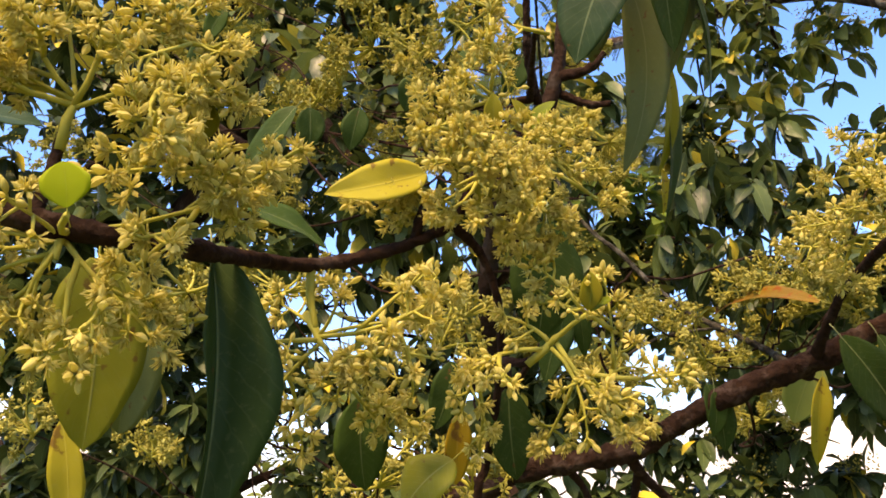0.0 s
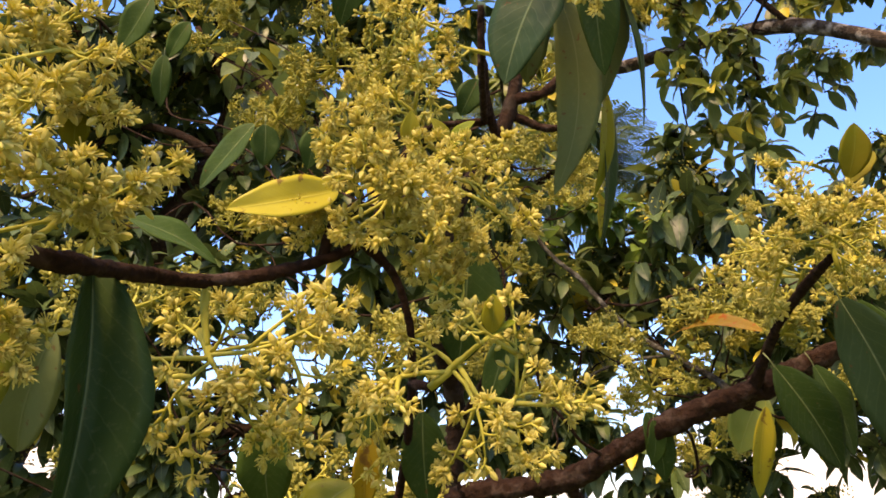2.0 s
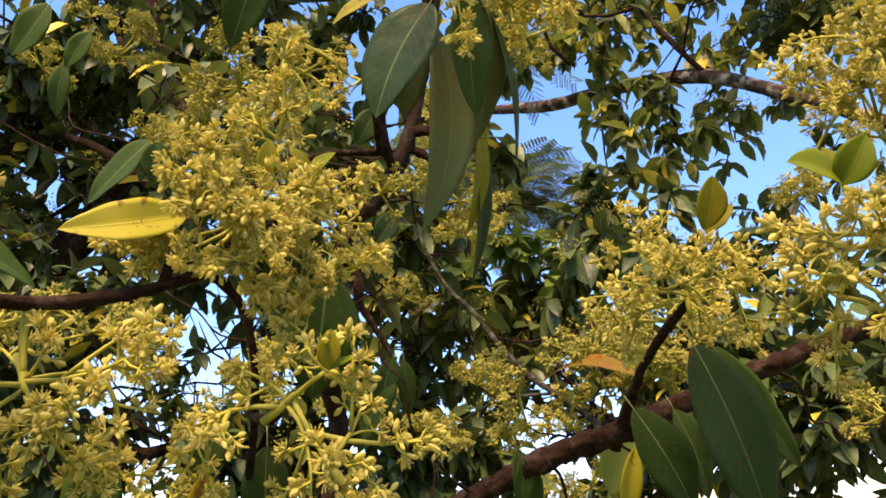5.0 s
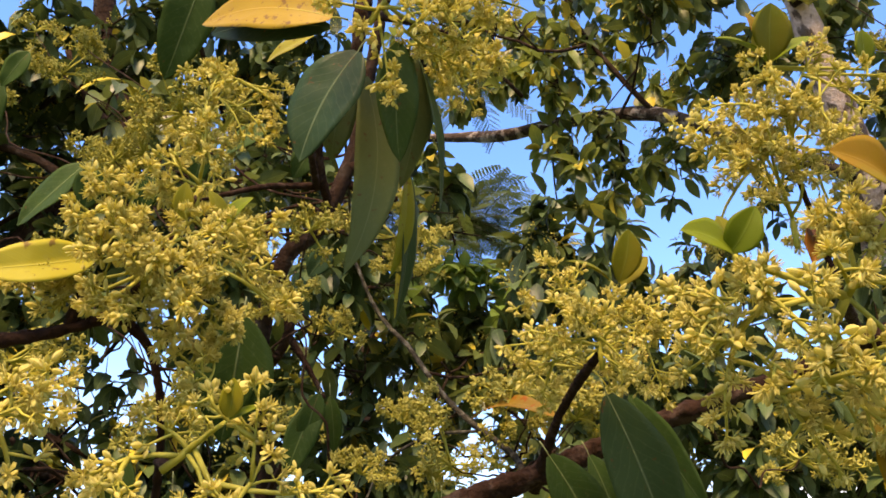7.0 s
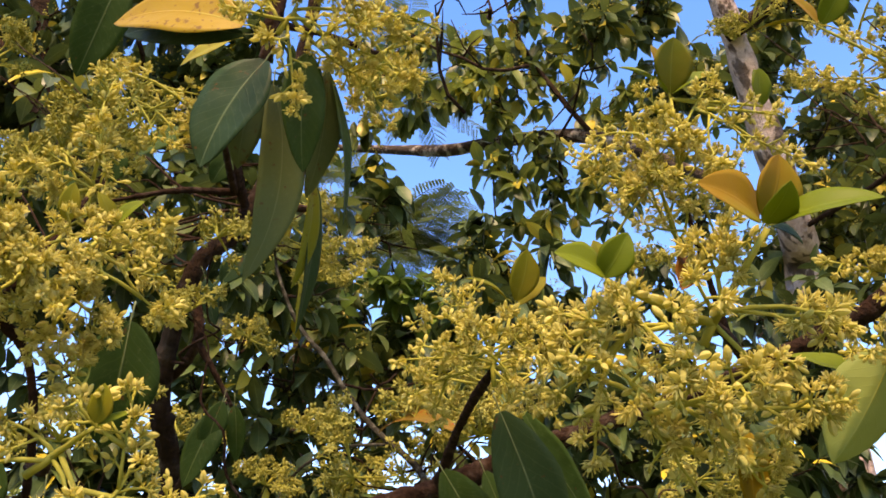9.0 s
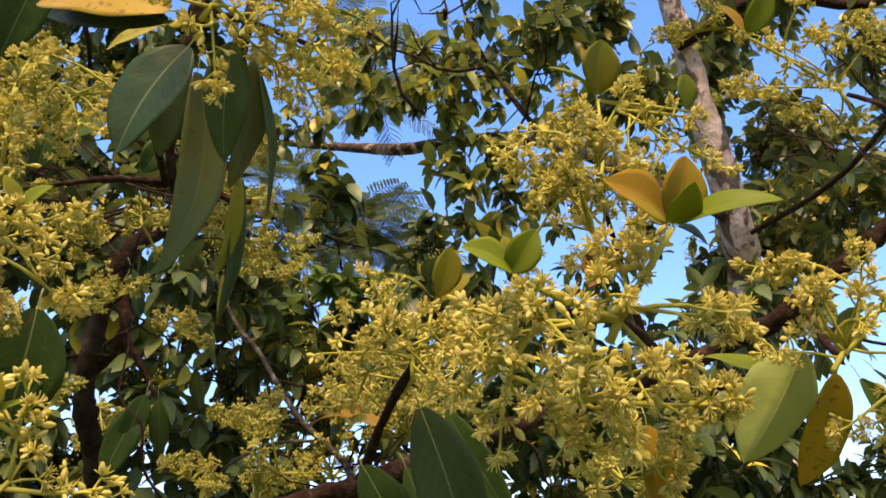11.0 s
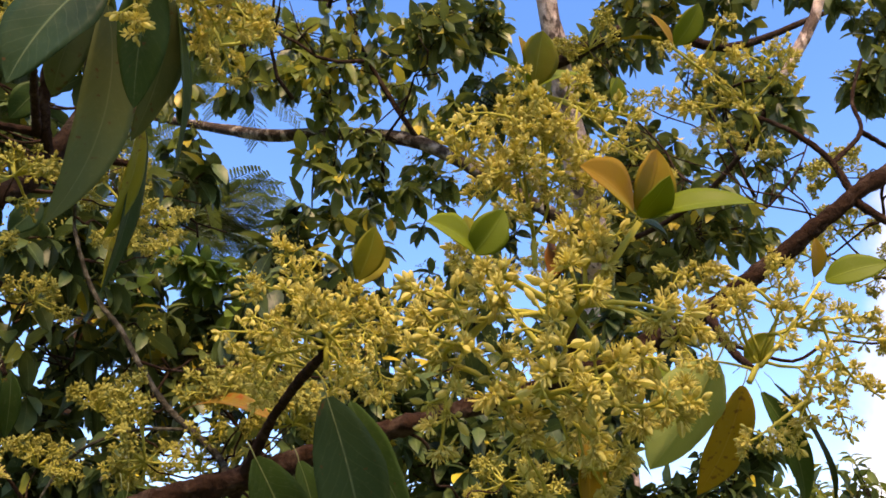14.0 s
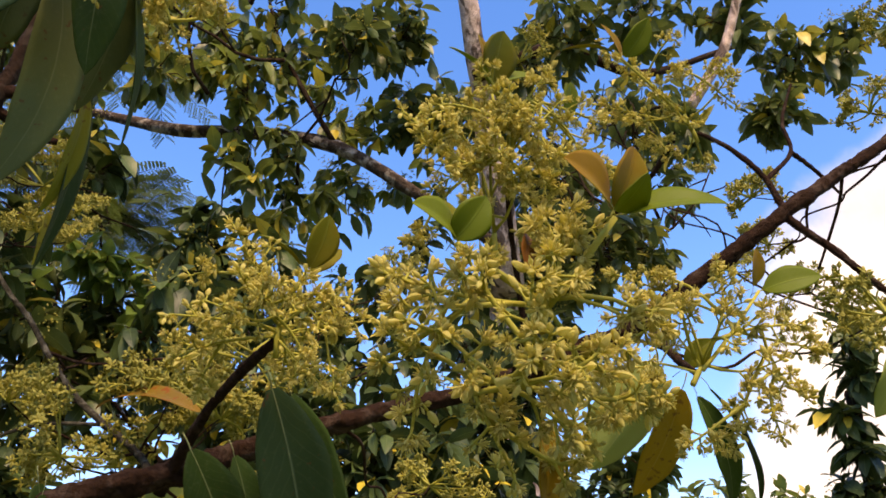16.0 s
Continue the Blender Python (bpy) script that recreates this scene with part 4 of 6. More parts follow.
tree_limb(sapling, "trunk", [tuple(sapling.location), (1.477, 0.726, 1.847), (1.422, 0.688, 1.960), (1.375, 0.646, 2.073), (1.361, 0.634, 2.105)], [0.016, 0.010, 0.007, 0.004, 0.002], BARK_DEEP, step=0.03)
fill_crown(sapling, [((1.369, 0.645, 2.081), 0.032, 20), ((1.398, 0.662, 2.024), 0.037, 28), ((1.404, 0.702, 1.960), 0.037, 26), ((1.445, 0.705, 1.912), 0.041, 30), ((1.452, 0.739, 1.856), 0.041, 30), ((1.486, 0.708, 1.863), 0.037, 26)], 0.05, CROWN_SHADED, 31, bloom=0.2, dense=2.0)

fill_crown(own_tree, [((0.466, 2.582, 2.115), 0.107, 36), ((0.609, 2.608, 2.050), 0.107, 36), ((0.734, 2.657, 1.935), 0.107, 36), ((0.377, 2.640, 1.984), 0.107, 36), ((0.913, 2.625, 2.000), 0.107, 36), ((0.251, 2.613, 2.050), 0.107, 36), ((1.056, 2.645, 1.951), 0.107, 36), ((-0.678, 2.655, 1.986), 0.089, 22), ((-0.214, 2.569, 2.166), 0.107, 36), ((-0.320, 2.664, 1.953), 0.089, 24)], 0.1, CROWN_SHADED, 32, bloom=0.3, dense=1.8)
fill_crown(own_tree, [((1.819, 2.142, 2.401), 0.103, 40), ((1.952, 2.158, 2.270), 0.113, 45), ((1.886, 2.238, 2.186), 0.113, 45), ((2.082, 2.167, 2.155), 0.113, 40), ((2.098, 2.182, 2.391), 0.098, 30), ((2.004, 2.200, 2.568), 0.091, 25), ((1.780, 2.278, 2.202), 0.113, 40)], 0.1, CROWN_SHADED, 33, bloom=0.0, dense=1.3)
fill_crown(own_tree, [((-1.134, 2.096, 2.338), 0.124, 50), ((-0.964, 2.109, 2.307), 0.124, 50), ((-0.810, 2.109, 2.305), 0.093, 36), ((-0.843, 2.180, 2.135), 0.124, 50), ((-1.168, 2.179, 2.139), 0.124, 50), ((-0.999, 2.227, 2.022), 0.124, 50), ((-0.893, 2.286, 1.878), 0.124, 50), ((-1.110, 2.309, 1.824), 0.124, 50), ((-0.692, 2.251, 1.961), 0.108, 40), ((-0.663, 2.316, 1.804), 0.108, 40), ((-1.024, 2.050, 2.451), 0.124, 40), ((-0.823, 2.039, 2.477), 0.093, 30)], 0.1, CROWN_SHADED, 34, bloom=0.1, dense=2.2)
fill_crown(own_tree, [((2.356, 2.175, 2.190), 0.096, 40), ((2.496, 2.111, 2.209), 0.106, 45), ((2.562, 2.017, 2.328), 0.096, 36), ((2.510, 2.194, 2.326), 0.091, 28)], 0.1, CROWN_SHADED, 35, bloom=0.0, dense=1.6)
fill_crown(own_tree, [((0.343, 2.689, 1.804), 0.107, 32), ((0.540, 2.683, 1.818), 0.107, 36), ((0.736, 2.680, 1.823), 0.107, 36), ((0.933, 2.678, 1.828), 0.107, 36), ((1.112, 2.675, 1.833), 0.107, 36), ((1.308, 2.680, 1.821), 0.107, 36), ((0.806, 2.711, 1.747), 0.107, 30)], 0.1, CROWN_SHADED, 36, bloom=0.1, dense=0.35)
fill_crown(far_tree, [((0.930, 2.665, 3.187), 0.075, 26), ((1.006, 2.715, 3.069), 0.086, 32), ((0.953, 2.767, 2.952), 0.075, 24), ((1.102, 2.740, 3.010), 0.075, 20), ((0.867, 2.717, 3.070), 0.064, 14)], 0.105, CROWN_SHADED, 37, width=0.5, droop=1.5, bloom=0.0, dense=1.2)
fill_crown(far_tree, [((1.064, 2.9, 3.057), 0.105, 40), ((1.062, 2.9, 3.266), 0.075, 26), ((1.421, 2.9, 2.968), 0.110, 36), ((1.661, 2.9, 3.027), 0.105, 34), ((1.228, 2.9, 2.888), 0.105, 36), ((0.893, 2.9, 2.926), 0.085, 24)], 0.11, CROWN_SHADED, 71, width=0.5, droop=1.5, bloom=0.1, dense=1.4)
fill_crown(own_tree, [((0.297, 2.6, 1.797), 0.085, 30), ((0.451, 2.6, 1.777), 0.085, 30), ((0.590, 2.6, 1.792), 0.085, 26), ((0.743, 2.6, 1.772), 0.085, 30), ((0.902, 2.6, 1.795), 0.075, 22), ((1.059, 2.6, 1.800), 0.085, 26), ((1.235, 2.6, 1.814), 0.085, 30), ((-0.257, 2.6, 1.806), 0.085, 24)], 0.1, CROWN_SHADED, 72, bloom=0.2, dense=1.6)
fill_crown(own_tree, [((0.633, 2.6, 2.840), 0.090, 34), ((0.732, 2.6, 2.815), 0.090, 34), ((0.800, 2.6, 2.735), 0.085, 28), ((0.523, 2.6, 2.860), 0.085, 26), ((0.449, 2.6, 2.715), 0.085, 26)], 0.09, CROWN_SUNLIT, 73, width=0.55, bloom=0.0, dense=1.0)
fill_crown(own_tree, [((-0.882, 2.5, 2.600), 0.115, 44), ((-0.735, 2.5, 2.567), 0.115, 44), ((-0.816, 2.5, 2.429), 0.110, 42), ((-0.661, 2.5, 2.435), 0.090, 30), ((-0.893, 2.5, 2.298), 0.110, 40), ((-0.739, 2.5, 2.286), 0.095, 30), ((-1.010, 2.5, 2.459), 0.115, 40)], 0.1, CROWN_SHADED, 74, bloom=0.2, dense=1.7)
fill_crown(own_tree, [((-0.891, 2.4, 3.606), 0.120, 44), ((-0.702, 2.4, 3.613), 0.120, 44), ((-0.948, 2.4, 3.443), 0.110, 40), ((0.033, 2.4, 3.683), 0.100, 34), ((-0.077, 2.4, 3.531), 0.100, 34), ((0.167, 2.4, 3.569), 0.090, 26), ((0.121, 2.4, 3.331), 0.070, 18), ((-0.559, 2.4, 3.691), 0.100, 36), ((-0.755, 2.4, 3.400), 0.100, 30)], 0.1, CROWN_SHADED, 75, bloom=0.25, dense=1.5)
fill_crown(own_tree, [((-0.387, 2.5, 1.980), 0.090, 26), ((-0.282, 2.5, 1.862), 0.090, 26), ((-0.448, 2.5, 1.832), 0.090, 26), ((-0.147, 2.5, 1.811), 0.090, 26), ((-0.305, 2.5, 2.082), 0.070, 16), ((-0.506, 2.5, 2.190), 0.110, 18), ((-0.451, 2.4, 2.330), 0.110, 20)], 0.09, CROWN_SHADED, 76, bloom=0.1, dense=1.2)
tangle(own_tree, [(-1.253, 2.605, 3.431), (-1.100, 2.663, 3.280), (-0.979, 2.649, 3.432), (-0.825, 2.666, 3.225), (-0.684, 2.602, 3.341), (-0.572, 2.663, 3.189), (-1.109, 2.778, 3.032), (-0.917, 2.843, 3.005), (-0.691, 2.744, 3.036), (-0.493, 2.780, 3.067), (-1.269, 2.871, 2.859), (-0.411, 2.588, 3.324), (0.105, 2.731, 3.072), (0.234, 2.711, 2.948)], 51, 0.75, 0.010)
tangle(own_tree, [(-0.827, 2.962, 2.283), (-0.685, 2.883, 2.387), (-0.582, 2.811, 2.491), (0.234, 2.658, 2.792), (0.101, 2.550, 2.905), (0.424, 2.815, 2.564), (0.551, 2.807, 2.401), (0.713, 2.687, 2.713), (0.025, 2.702, 2.497), (0.317, 2.793, 2.225), (0.825, 2.740, 2.439)], 52, 0.65, 0.009)
tangle(own_tree, [(-0.62, 2.5, 2.15), (-0.50, 2.6, 2.05), (-0.56, 2.5, 2.30), (-0.70, 2.6, 2.02), (-0.42, 2.5, 2.20)], 54, 0.6, 0.007)
tangle(far_tree, [(0.539, 2.809, 3.835), (0.685, 2.661, 3.985), (0.881, 2.628, 3.901), (0.987, 2.509, 4.030), (2.485, 2.400, 3.577), (2.669, 2.375, 3.488), (2.800, 2.228, 3.647), (2.540, 2.271, 3.758), (1.343, 2.597, 3.843), (2.971, 2.074, 3.975), (2.740, 2.131, 4.042)], 53, 0.75, 0.009)

tangle(own_tree, [(-0.466, 2.9, 2.678), (-0.486, 2.9, 2.501), (-0.388, 2.9, 2.336), (-0.705, 2.9, 2.624), (-0.785, 2.9, 2.490), (-0.320, 2.9, 2.464), (-0.573, 2.9, 2.392), (-0.62, 2.8, 2.56), (-0.86, 2.8, 2.36), (-0.45, 2.8, 2.25)], 55, 0.55, 0.0055, BARK_STEM)
fill_crown(own_tree, [((-0.647, 2.7, 2.152), 0.11, 40), ((-0.722, 2.7, 2.069), 0.12, 45), ((-1.032, 2.7, 2.061), 0.12, 40), ((-0.21, 2.7, 2.10), 0.09, 34), ((-0.073, 2.7, 2.214), 0.08, 30), ((-0.03, 2.7, 2.123), 0.09, 34), ((-0.84, 2.7, 2.048), 0.12, 40)], 0.11, CROWN_SHADED, 78, bloom=0.1, dense=1.6)
fill_crown(own_tree, [((0.853, 2.3, 2.761), 0.075, 22), ((0.762, 2.3, 2.638), 0.08, 24), ((0.942, 2.3, 2.648), 0.08, 24), ((0.729, 2.3, 2.519), 0.09, 24), ((1.047, 2.3, 2.559), 0.09, 26), ((0.821, 2.3, 2.470), 0.09, 24)], 0.125, CROWN_SHADED, 79, width=0.42, droop=1.6, bloom=0.1, dense=0.9)
fill_crown(own_tree, [((0.967, 2.6, 3.047), 0.10, 34), ((1.107, 2.6, 2.959), 0.11, 38), ((1.244, 2.6, 3.088), 0.10, 34), ((1.026, 2.6, 2.802), 0.10, 34), ((2.077, 2.6, 2.958), 0.10, 34), ((2.190, 2.6, 3.196), 0.09, 30)], 0.125, CROWN_SHADED, 80, width=0.42, droop=1.3, bloom=0.1, dense=1.1)
fill_crown(far_tree, [((1.149, 2.75, 3.416), 0.09, 26), ((1.307, 2.75, 3.365), 0.10, 28), ((1.458, 2.75, 3.476), 0.10, 30), ((1.621, 2.75, 3.597), 0.09, 26), ((0.393, 2.6, 3.859), 0.10, 34), ((0.559, 2.6, 3.805), 0.10, 34)], 0.11, CROWN_GREEN, 81, width=0.48, droop=1.4, bloom=0.2, dense=0.9)

# A feathery-leaved tree farther off
def feather_tree():
    rnd = random.Random(5)
    base = (0.664, 7.411, 4.615)
    tree = thing("tree", (base[0], base[1], 0.0), "tall feathery-leaved tree far behind the branches", "tree", "trees behind")
    home = Vector(tree.location)
    tree_limb(tree, "trunk", [tuple(home), base, (0.904, 7.038, 5.083), (1.195, 6.780, 5.319), (1.623, 6.573, 5.369)], [0.16, 0.10, 0.06, 0.035, 0.015], BARK_DEEP, step=0.2)
    verts, faces, uvs, wood_v, wood_f = [], [], [], [], []
    for centre, radius, count in [((1.126, 6.755, 5.411), 0.423, 70), ((1.526, 6.614, 5.368), 0.396, 70), ((0.881, 6.722, 5.643), 0.317, 40), ((1.838, 6.536, 5.277), 0.264, 36), ((1.320, 6.538, 5.646), 0.238, 24), ((1.225, 6.849, 5.179), 0.370, 50), ((1.222, 6.254, 7.102), 0.335, 40), ((0.974, 6.244, 7.297), 0.251, 30), ((1.480, 6.288, 6.858), 0.279, 26), ((0.767, 6.987, 5.269), 0.317, 40), ((0.501, 6.774, 5.826), 0.317, 36)]:
        c = Vector(centre) - home - Vector((0.10, 0, 0))
        for k in range(count // 4):
            root = c + any_way(rnd) * radius * rnd.random()
            way = (any_way(rnd) + Vector((0.9, -0.2, 0.1))).normalized()
            ln = rnd.uniform(0.45, 0.75)
            spine = [root + way * (ln * t) - Z * (0.3 * ln * t * t) for t in [q / 13 for q in range(14)]]
            tube(wood_v, wood_f, spine[::3] + spine[-1:], [0.005, 0.004, 0.004, 0.003, 0.002, 0.001], 4, cap=False)
            side = way.cross(Z).normalized()
            for q in range(2, 14):
                reach = 0.17 * (1.0 - 0.7 * abs(q / 13 - 0.5))
                for s in (-1, 1):
                    w = (side * s + way * 0.45 - Z * rnd.uniform(0.1, 0.5)).normalized()
                    across = w.cross(Z).normalized()
                    for e in range(1, 11):
                        b = spine[q] + w * (reach * e / 10) - Z * (0.03 * (e / 10) ** 2)
                        for s2 in (-1, 1):
                            o = (across * s2 + w * 0.5).normalized() * 0.034
                            n0 = len(verts)
                            verts += [b, b + o * 0.5 + w * 0.0065, b + o, b + o * 0.5 - w * 0.0065]
                            uvs += [(0, 0.5), (0.5, 1), (1, 0.5), (0.5, 0)]
                            faces.append((n0, n0 + 1, n0 + 2, n0 + 3))
    part("twigwork", mesh_of("twigwork", wood_v, wood_f), BARK_DEEP, tree, kind="stuff")
    part("crown", mesh_of("crown", verts, faces, uvs), CROWN_FEATHER, tree, kind="stuff")


feather_tree()


# Trees along the edge of the open ground
def edge_tree(base, height, spread, seed, mat):
    rnd = random.Random(seed)
    tree = thing("tree", (base[0], base[1], 0.0), "green broad-crowned tree in the distance", "tree", "distant trees")
    home = Vector(tree.location)
    tree_limb(tree, "trunk", [tuple(home), tuple(home + Vector((0.2, 0, height * 0.35))), tuple(home + Vector((0, 0.2, height * 0.7)))], [0.25, 0.18, 0.08], BARK_DEEP, step=0.4)
    clumps = []
    for k in range(16):
        w = any_way(rnd)
        clumps.append((tuple(home + Vector((w.x * spread, w.y * spread, height * 0.66 + w.z * height * 0.30))), spread * rnd.uniform(0.3, 0.5), 90))
    fill_crown(tree, clumps, 0.34, mat, seed, droop=0.2, bloom=0.0)


for _spot, _h, _s, _k in (((11.456, 9.035, 4.357), 4.2, 2.2, 1), ((14.928, 9.721, 4.859), 4.8, 2.4, 2), ((18.787, 10.041, 5.467), 5.2, 2.8, 3), ((18.596, 8.013, 5.087), 4.8, 2.6, 4), ((14.691, 12.885, 4.929), 4.8, 2.6, 5), ((-4.705, 18.875, 4.165), 5.0, 2.6, 6), ((-8.102, 18.096, 2.192), 4.1, 2.6, 7)):
    edge_tree(_spot, _h, _s, 40 + _k, CROWN_GREEN)

# The near branch that carries the middle clusters
branch_a = branch([(-0.173, 0.242, 1.674), (-0.131, 0.256, 1.665), (-0.099, 0.277, 1.666), (-0.090, 0.306, 1.674), (-0.079, 0.343, 1.685), (-0.062, 0.370, 1.693), (-0.040, 0.386, 1.703), (-0.018, 0.397, 1.714), (0.006, 0.406, 1.730), (0.016, 0.399, 1.745)], [0.0040, 0.0040, 0.0038, 0.0036, 0.0035, 0.0034, 0.0034, 0.0033, 0.0032, 0.0028], "thin dark brown branch carrying flower clusters and leaves")
twig(branch_a, [(-0.063, 0.370, 1.692), (-0.063, 0.371, 1.679), (-0.060, 0.373, 1.661)], [0.0019, 0.0017, 0.0016], STALK)
twig(branch_a, [(-0.014, 0.399, 1.717), (-0.010, 0.395, 1.731), (-0.007, 0.392, 1.740)], [0.0026, 0.0022, 0.0018])
twig(branch_a, [(0.006, 0.406, 1.730), (0.022, 0.421, 1.717), (0.031, 0.431, 1.691), (0.032, 0.455, 1.659), (0.025, 0.502, 1.615), (0.019, 0.512, 1.590), (0.02, 0.60, 1.47), (0.02, 0.85, 1.40), (0.018, 1.14, 1.37)], [0.0025, 0.0022, 0.0021, 0.0022, 0.0024, 0.0027, 0.004, 0.006, 0.008])
twig(branch_a, [(0.032, 0.450, 1.664), (0.044, 0.425, 1.657), (0.051, 0.397, 1.657)], [0.0026, 0.0022, 0.0018])
twig(branch_a, [(-0.139, 0.254, 1.667), (-0.135, 0.253, 1.685), (-0.132, 0.251, 1.704)], [0.0026, 0.0022, 0.0018])
twig(branch_a, [(0.016, 0.399, 1.745), (0.025, 0.415, 1.782), (0.032, 0.430, 1.817)], [0.0022, 0.0018, 0.0014])
leaf(branch_a, (-0.098, 0.324, 1.682), (-0.095, 0.321, 1.561), 0.035, LEAF_DARK, (0.75, -0.65, 0.1), 0.03, 1.1, 0.2, "long folded dark green leaf with a pale midrib", sway=0.035)
leaf(branch_a, (-0.140, 0.311, 1.675), (-0.148, 0.340, 1.602), 0.041, LEAF_OLIVE, (0.1, -1, 0.1), 0.04, 0.15, 0.1, "yellowing olive leaf")
leaf(branch_a, (-0.152, 0.415, 1.683), (-0.184, 0.467, 1.630), 0.034, LEAF_BACK, (0.3, -1, 0.2), 0.05, 0.3, 0.1)
leaf(branch_a, (-0.185, 0.398, 1.625), (-0.184, 0.420, 1.571), 0.018, LEAF_YELLOW, (0, -1, 0.1), 0.03, 0.2, 0.1, "yellow dying leaf")
leaf(branch_a, (-0.085, 0.321, 1.702), (-0.052, 0.344, 1.691), 0.019, LEAF_DARK, (0.1, -0.8, 0.6), 0.08, 0.2, 0.1)
leaf(branch_a, (-0.008, 0.397, 1.756), (-0.058, 0.368, 1.730), 0.0235, LEAF_YELLOW, (0.1, -1, 0.0), 0.06, 0.32, 0.05, "bright yellow leaf with brown specks")
leaf(branch_a, (-0.045, 0.450, 1.646), (-0.045, 0.479, 1.598), 0.030, LEAF_DARK, (0.1, -1, 0.2), 0.05, 0.2, 0.1)
leaf(branch_a, (0.004, 0.425, 1.607), (-0.021, 0.425, 1.583), 0.028, LEAF_OLIVE, (0, -0.8, 0.5), 0.06, 0.15, 0.1, "yellow-olive leaf")
leaf(branch_a, (0.009, 0.463, 1.637), (0.006, 0.478, 1.600), 0.016, LEAF_AMBER, (0.2, -1, 0), 0.05, 0.3, 0.1)
leaf(branch_a, (0.038, 0.476, 1.654), (0.042, 0.496, 1.604), 0.027, LEAF_DARK, (0.1, -1, 0.1), 0.04, 0.2, 0.1)
leaf(branch_a, (0.006, 0.497, 1.676), (-0.006, 0.513, 1.637), 0.022, LEAF_DARK, (0.1, -1, 0.2), 0.04, 0.2, 0.1)
leaf(branch_a, (0.065, 0.471, 1.740), (0.060, 0.491, 1.692), 0.034, LEAF_DARK, (-0.1, -1, 0.2), 0.04, 0.2, 0.1)
leaf(branch_a, (0.065, 0.460, 1.754), (0.059, 0.492, 1.686), 0.044, LEAF_DARK, (0.1, -1, 0.2), 0.04, 0.2, 0.1)
leaf(branch_a, (-0.207, 0.309, 1.744), (-0.178, 0.320, 1.743), 0.020, LEAF_MID, (0, -0.8, 0.6), 0.06, 0.2, 0.1)

flower_cluster((-0.132, 0.251, 1.704), [(-0.143, 0.237, 1.740), (-0.139, 0.238, 1.762), (-0.119, 0.238, 1.736), (-0.098, 0.246, 1.742), (-0.088, 0.253, 1.752), (-0.078, 0.259, 1.738), (-0.072, 0.267, 1.718), (-0.083, 0.230, 1.704), (-0.082, 0.209, 1.674), (-0.080, 0.228, 1.681), (-0.151, 0.243, 1.723), (-0.167, 0.246, 1.716), (-0.177, 0.248, 1.739), (-0.105, 0.235, 1.717)], "large yellow flower cluster close by", extra=5, reach=0.05, lean=(0.05, 0, 1), full=1.5, open_share=0.5, size=0.88, seed=101)
l_low = flower_cluster((-0.129, 0.261, 1.665), [(-0.064, 0.276, 1.696), (-0.059, 0.291, 1.711), (-0.074, 0.274, 1.674), (-0.073, 0.252, 1.675), (-0.084, 0.240, 1.678), (-0.099, 0.281, 1.630), (-0.096, 0.287, 1.642), (-0.122, 0.264, 1.618), (-0.114, 0.250, 1.627), (-0.149, 0.283, 1.625), (-0.140, 0.267, 1.637), (-0.164, 0.272, 1.651), (-0.168, 0.266, 1.666), (-0.136, 0.235, 1.664), (-0.095, 0.239, 1.653), (-0.108, 0.254, 1.643)], "large yellow flower cluster with a round bright leaf", extra=3, reach=0.045, lean=(0, -0.3, -0.6), full=1.45, open_share=0.45, size=0.9, seed=102)
leaf(l_low, (-0.112, 0.222, 1.656), (-0.113, 0.217, 1.669), 0.0165, LEAF_FRESH_SUNLIT, (-0.1, -0.9, 0.4), 0.03, 0.1, 0.0, "small round bright green leaf", "young_leaf", stem=0.006, point=1.05)
leaf(l_low, (-0.089, 0.271, 1.707), (-0.088, 0.266, 1.721), 0.0115, LEAF_YOUNG, (0.1, -1, 0.1), 0.04, 0.2, 0.0, "", "young_leaf", stem=0.004)
one = flower_cluster((0.020, 0.389, 1.747), [(-0.009, 0.372, 1.789), (-0.006, 0.355, 1.757), (0.012, 0.378, 1.799), (0.020, 0.355, 1.755), (0.061, 0.379, 1.770), (0.082, 0.394, 1.785), (0.081, 0.387, 1.751), (0.092, 0.394, 1.733), (0.067, 0.390, 1.719), (0.055, 0.403, 1.713), (0.034, 0.384, 1.709), (0.019, 0.362, 1.712), (0.000, 0.378, 1.724), (-0.027, 0.391, 1.741), (-0.046, 0.401, 1.742), (-0.024, 0.397, 1.727), (0.033, 0.353, 1.735), (0.041, 0.358, 1.722), (0.001, 0.351, 1.740)], "dense yellow flower cluster at the branch end", extra=7, reach=0.048, lean=(0, -0.3, 0.8), full=1.85, open_share=0.42, size=0.88, seed=103)
leaf(one, (0.031, 0.403, 1.785), (0.031, 0.395, 1.805), 0.0115, LEAF_YOUNG, (0, -1, 0.1), 0.05, 0.25, 0.0, "", "young_leaf", stem=0.004)
leaf(one, (0.053, 0.411, 1.791), (0.042, 0.405, 1.807), 0.010, LEAF_YOUNG, (0.4, -1, 0.2), 0.08, 0.3, 0.0, "", "young_leaf", stem=0.004)
leaf(one, (0.054, 0.411, 1.790), (0.067, 0.405, 1.805), 0.011, LEAF_FRESH, (-0.3, -1, 0.4), 0.08, 0.3, 0.0, "", "young_leaf", stem=0.004)
flower_cluster((0.032, 0.430, 1.817), [(0.032, 0.409, 1.868), (0.035, 0.410, 1.890), (0.036, 0.420, 1.843), (0.015, 0.427, 1.826), (0.042, 0.418, 1.822), (0.030, 0.415, 1.856)], "upright yellow flower spike", extra=2, reach=0.03, open_share=0.3, seed=104)
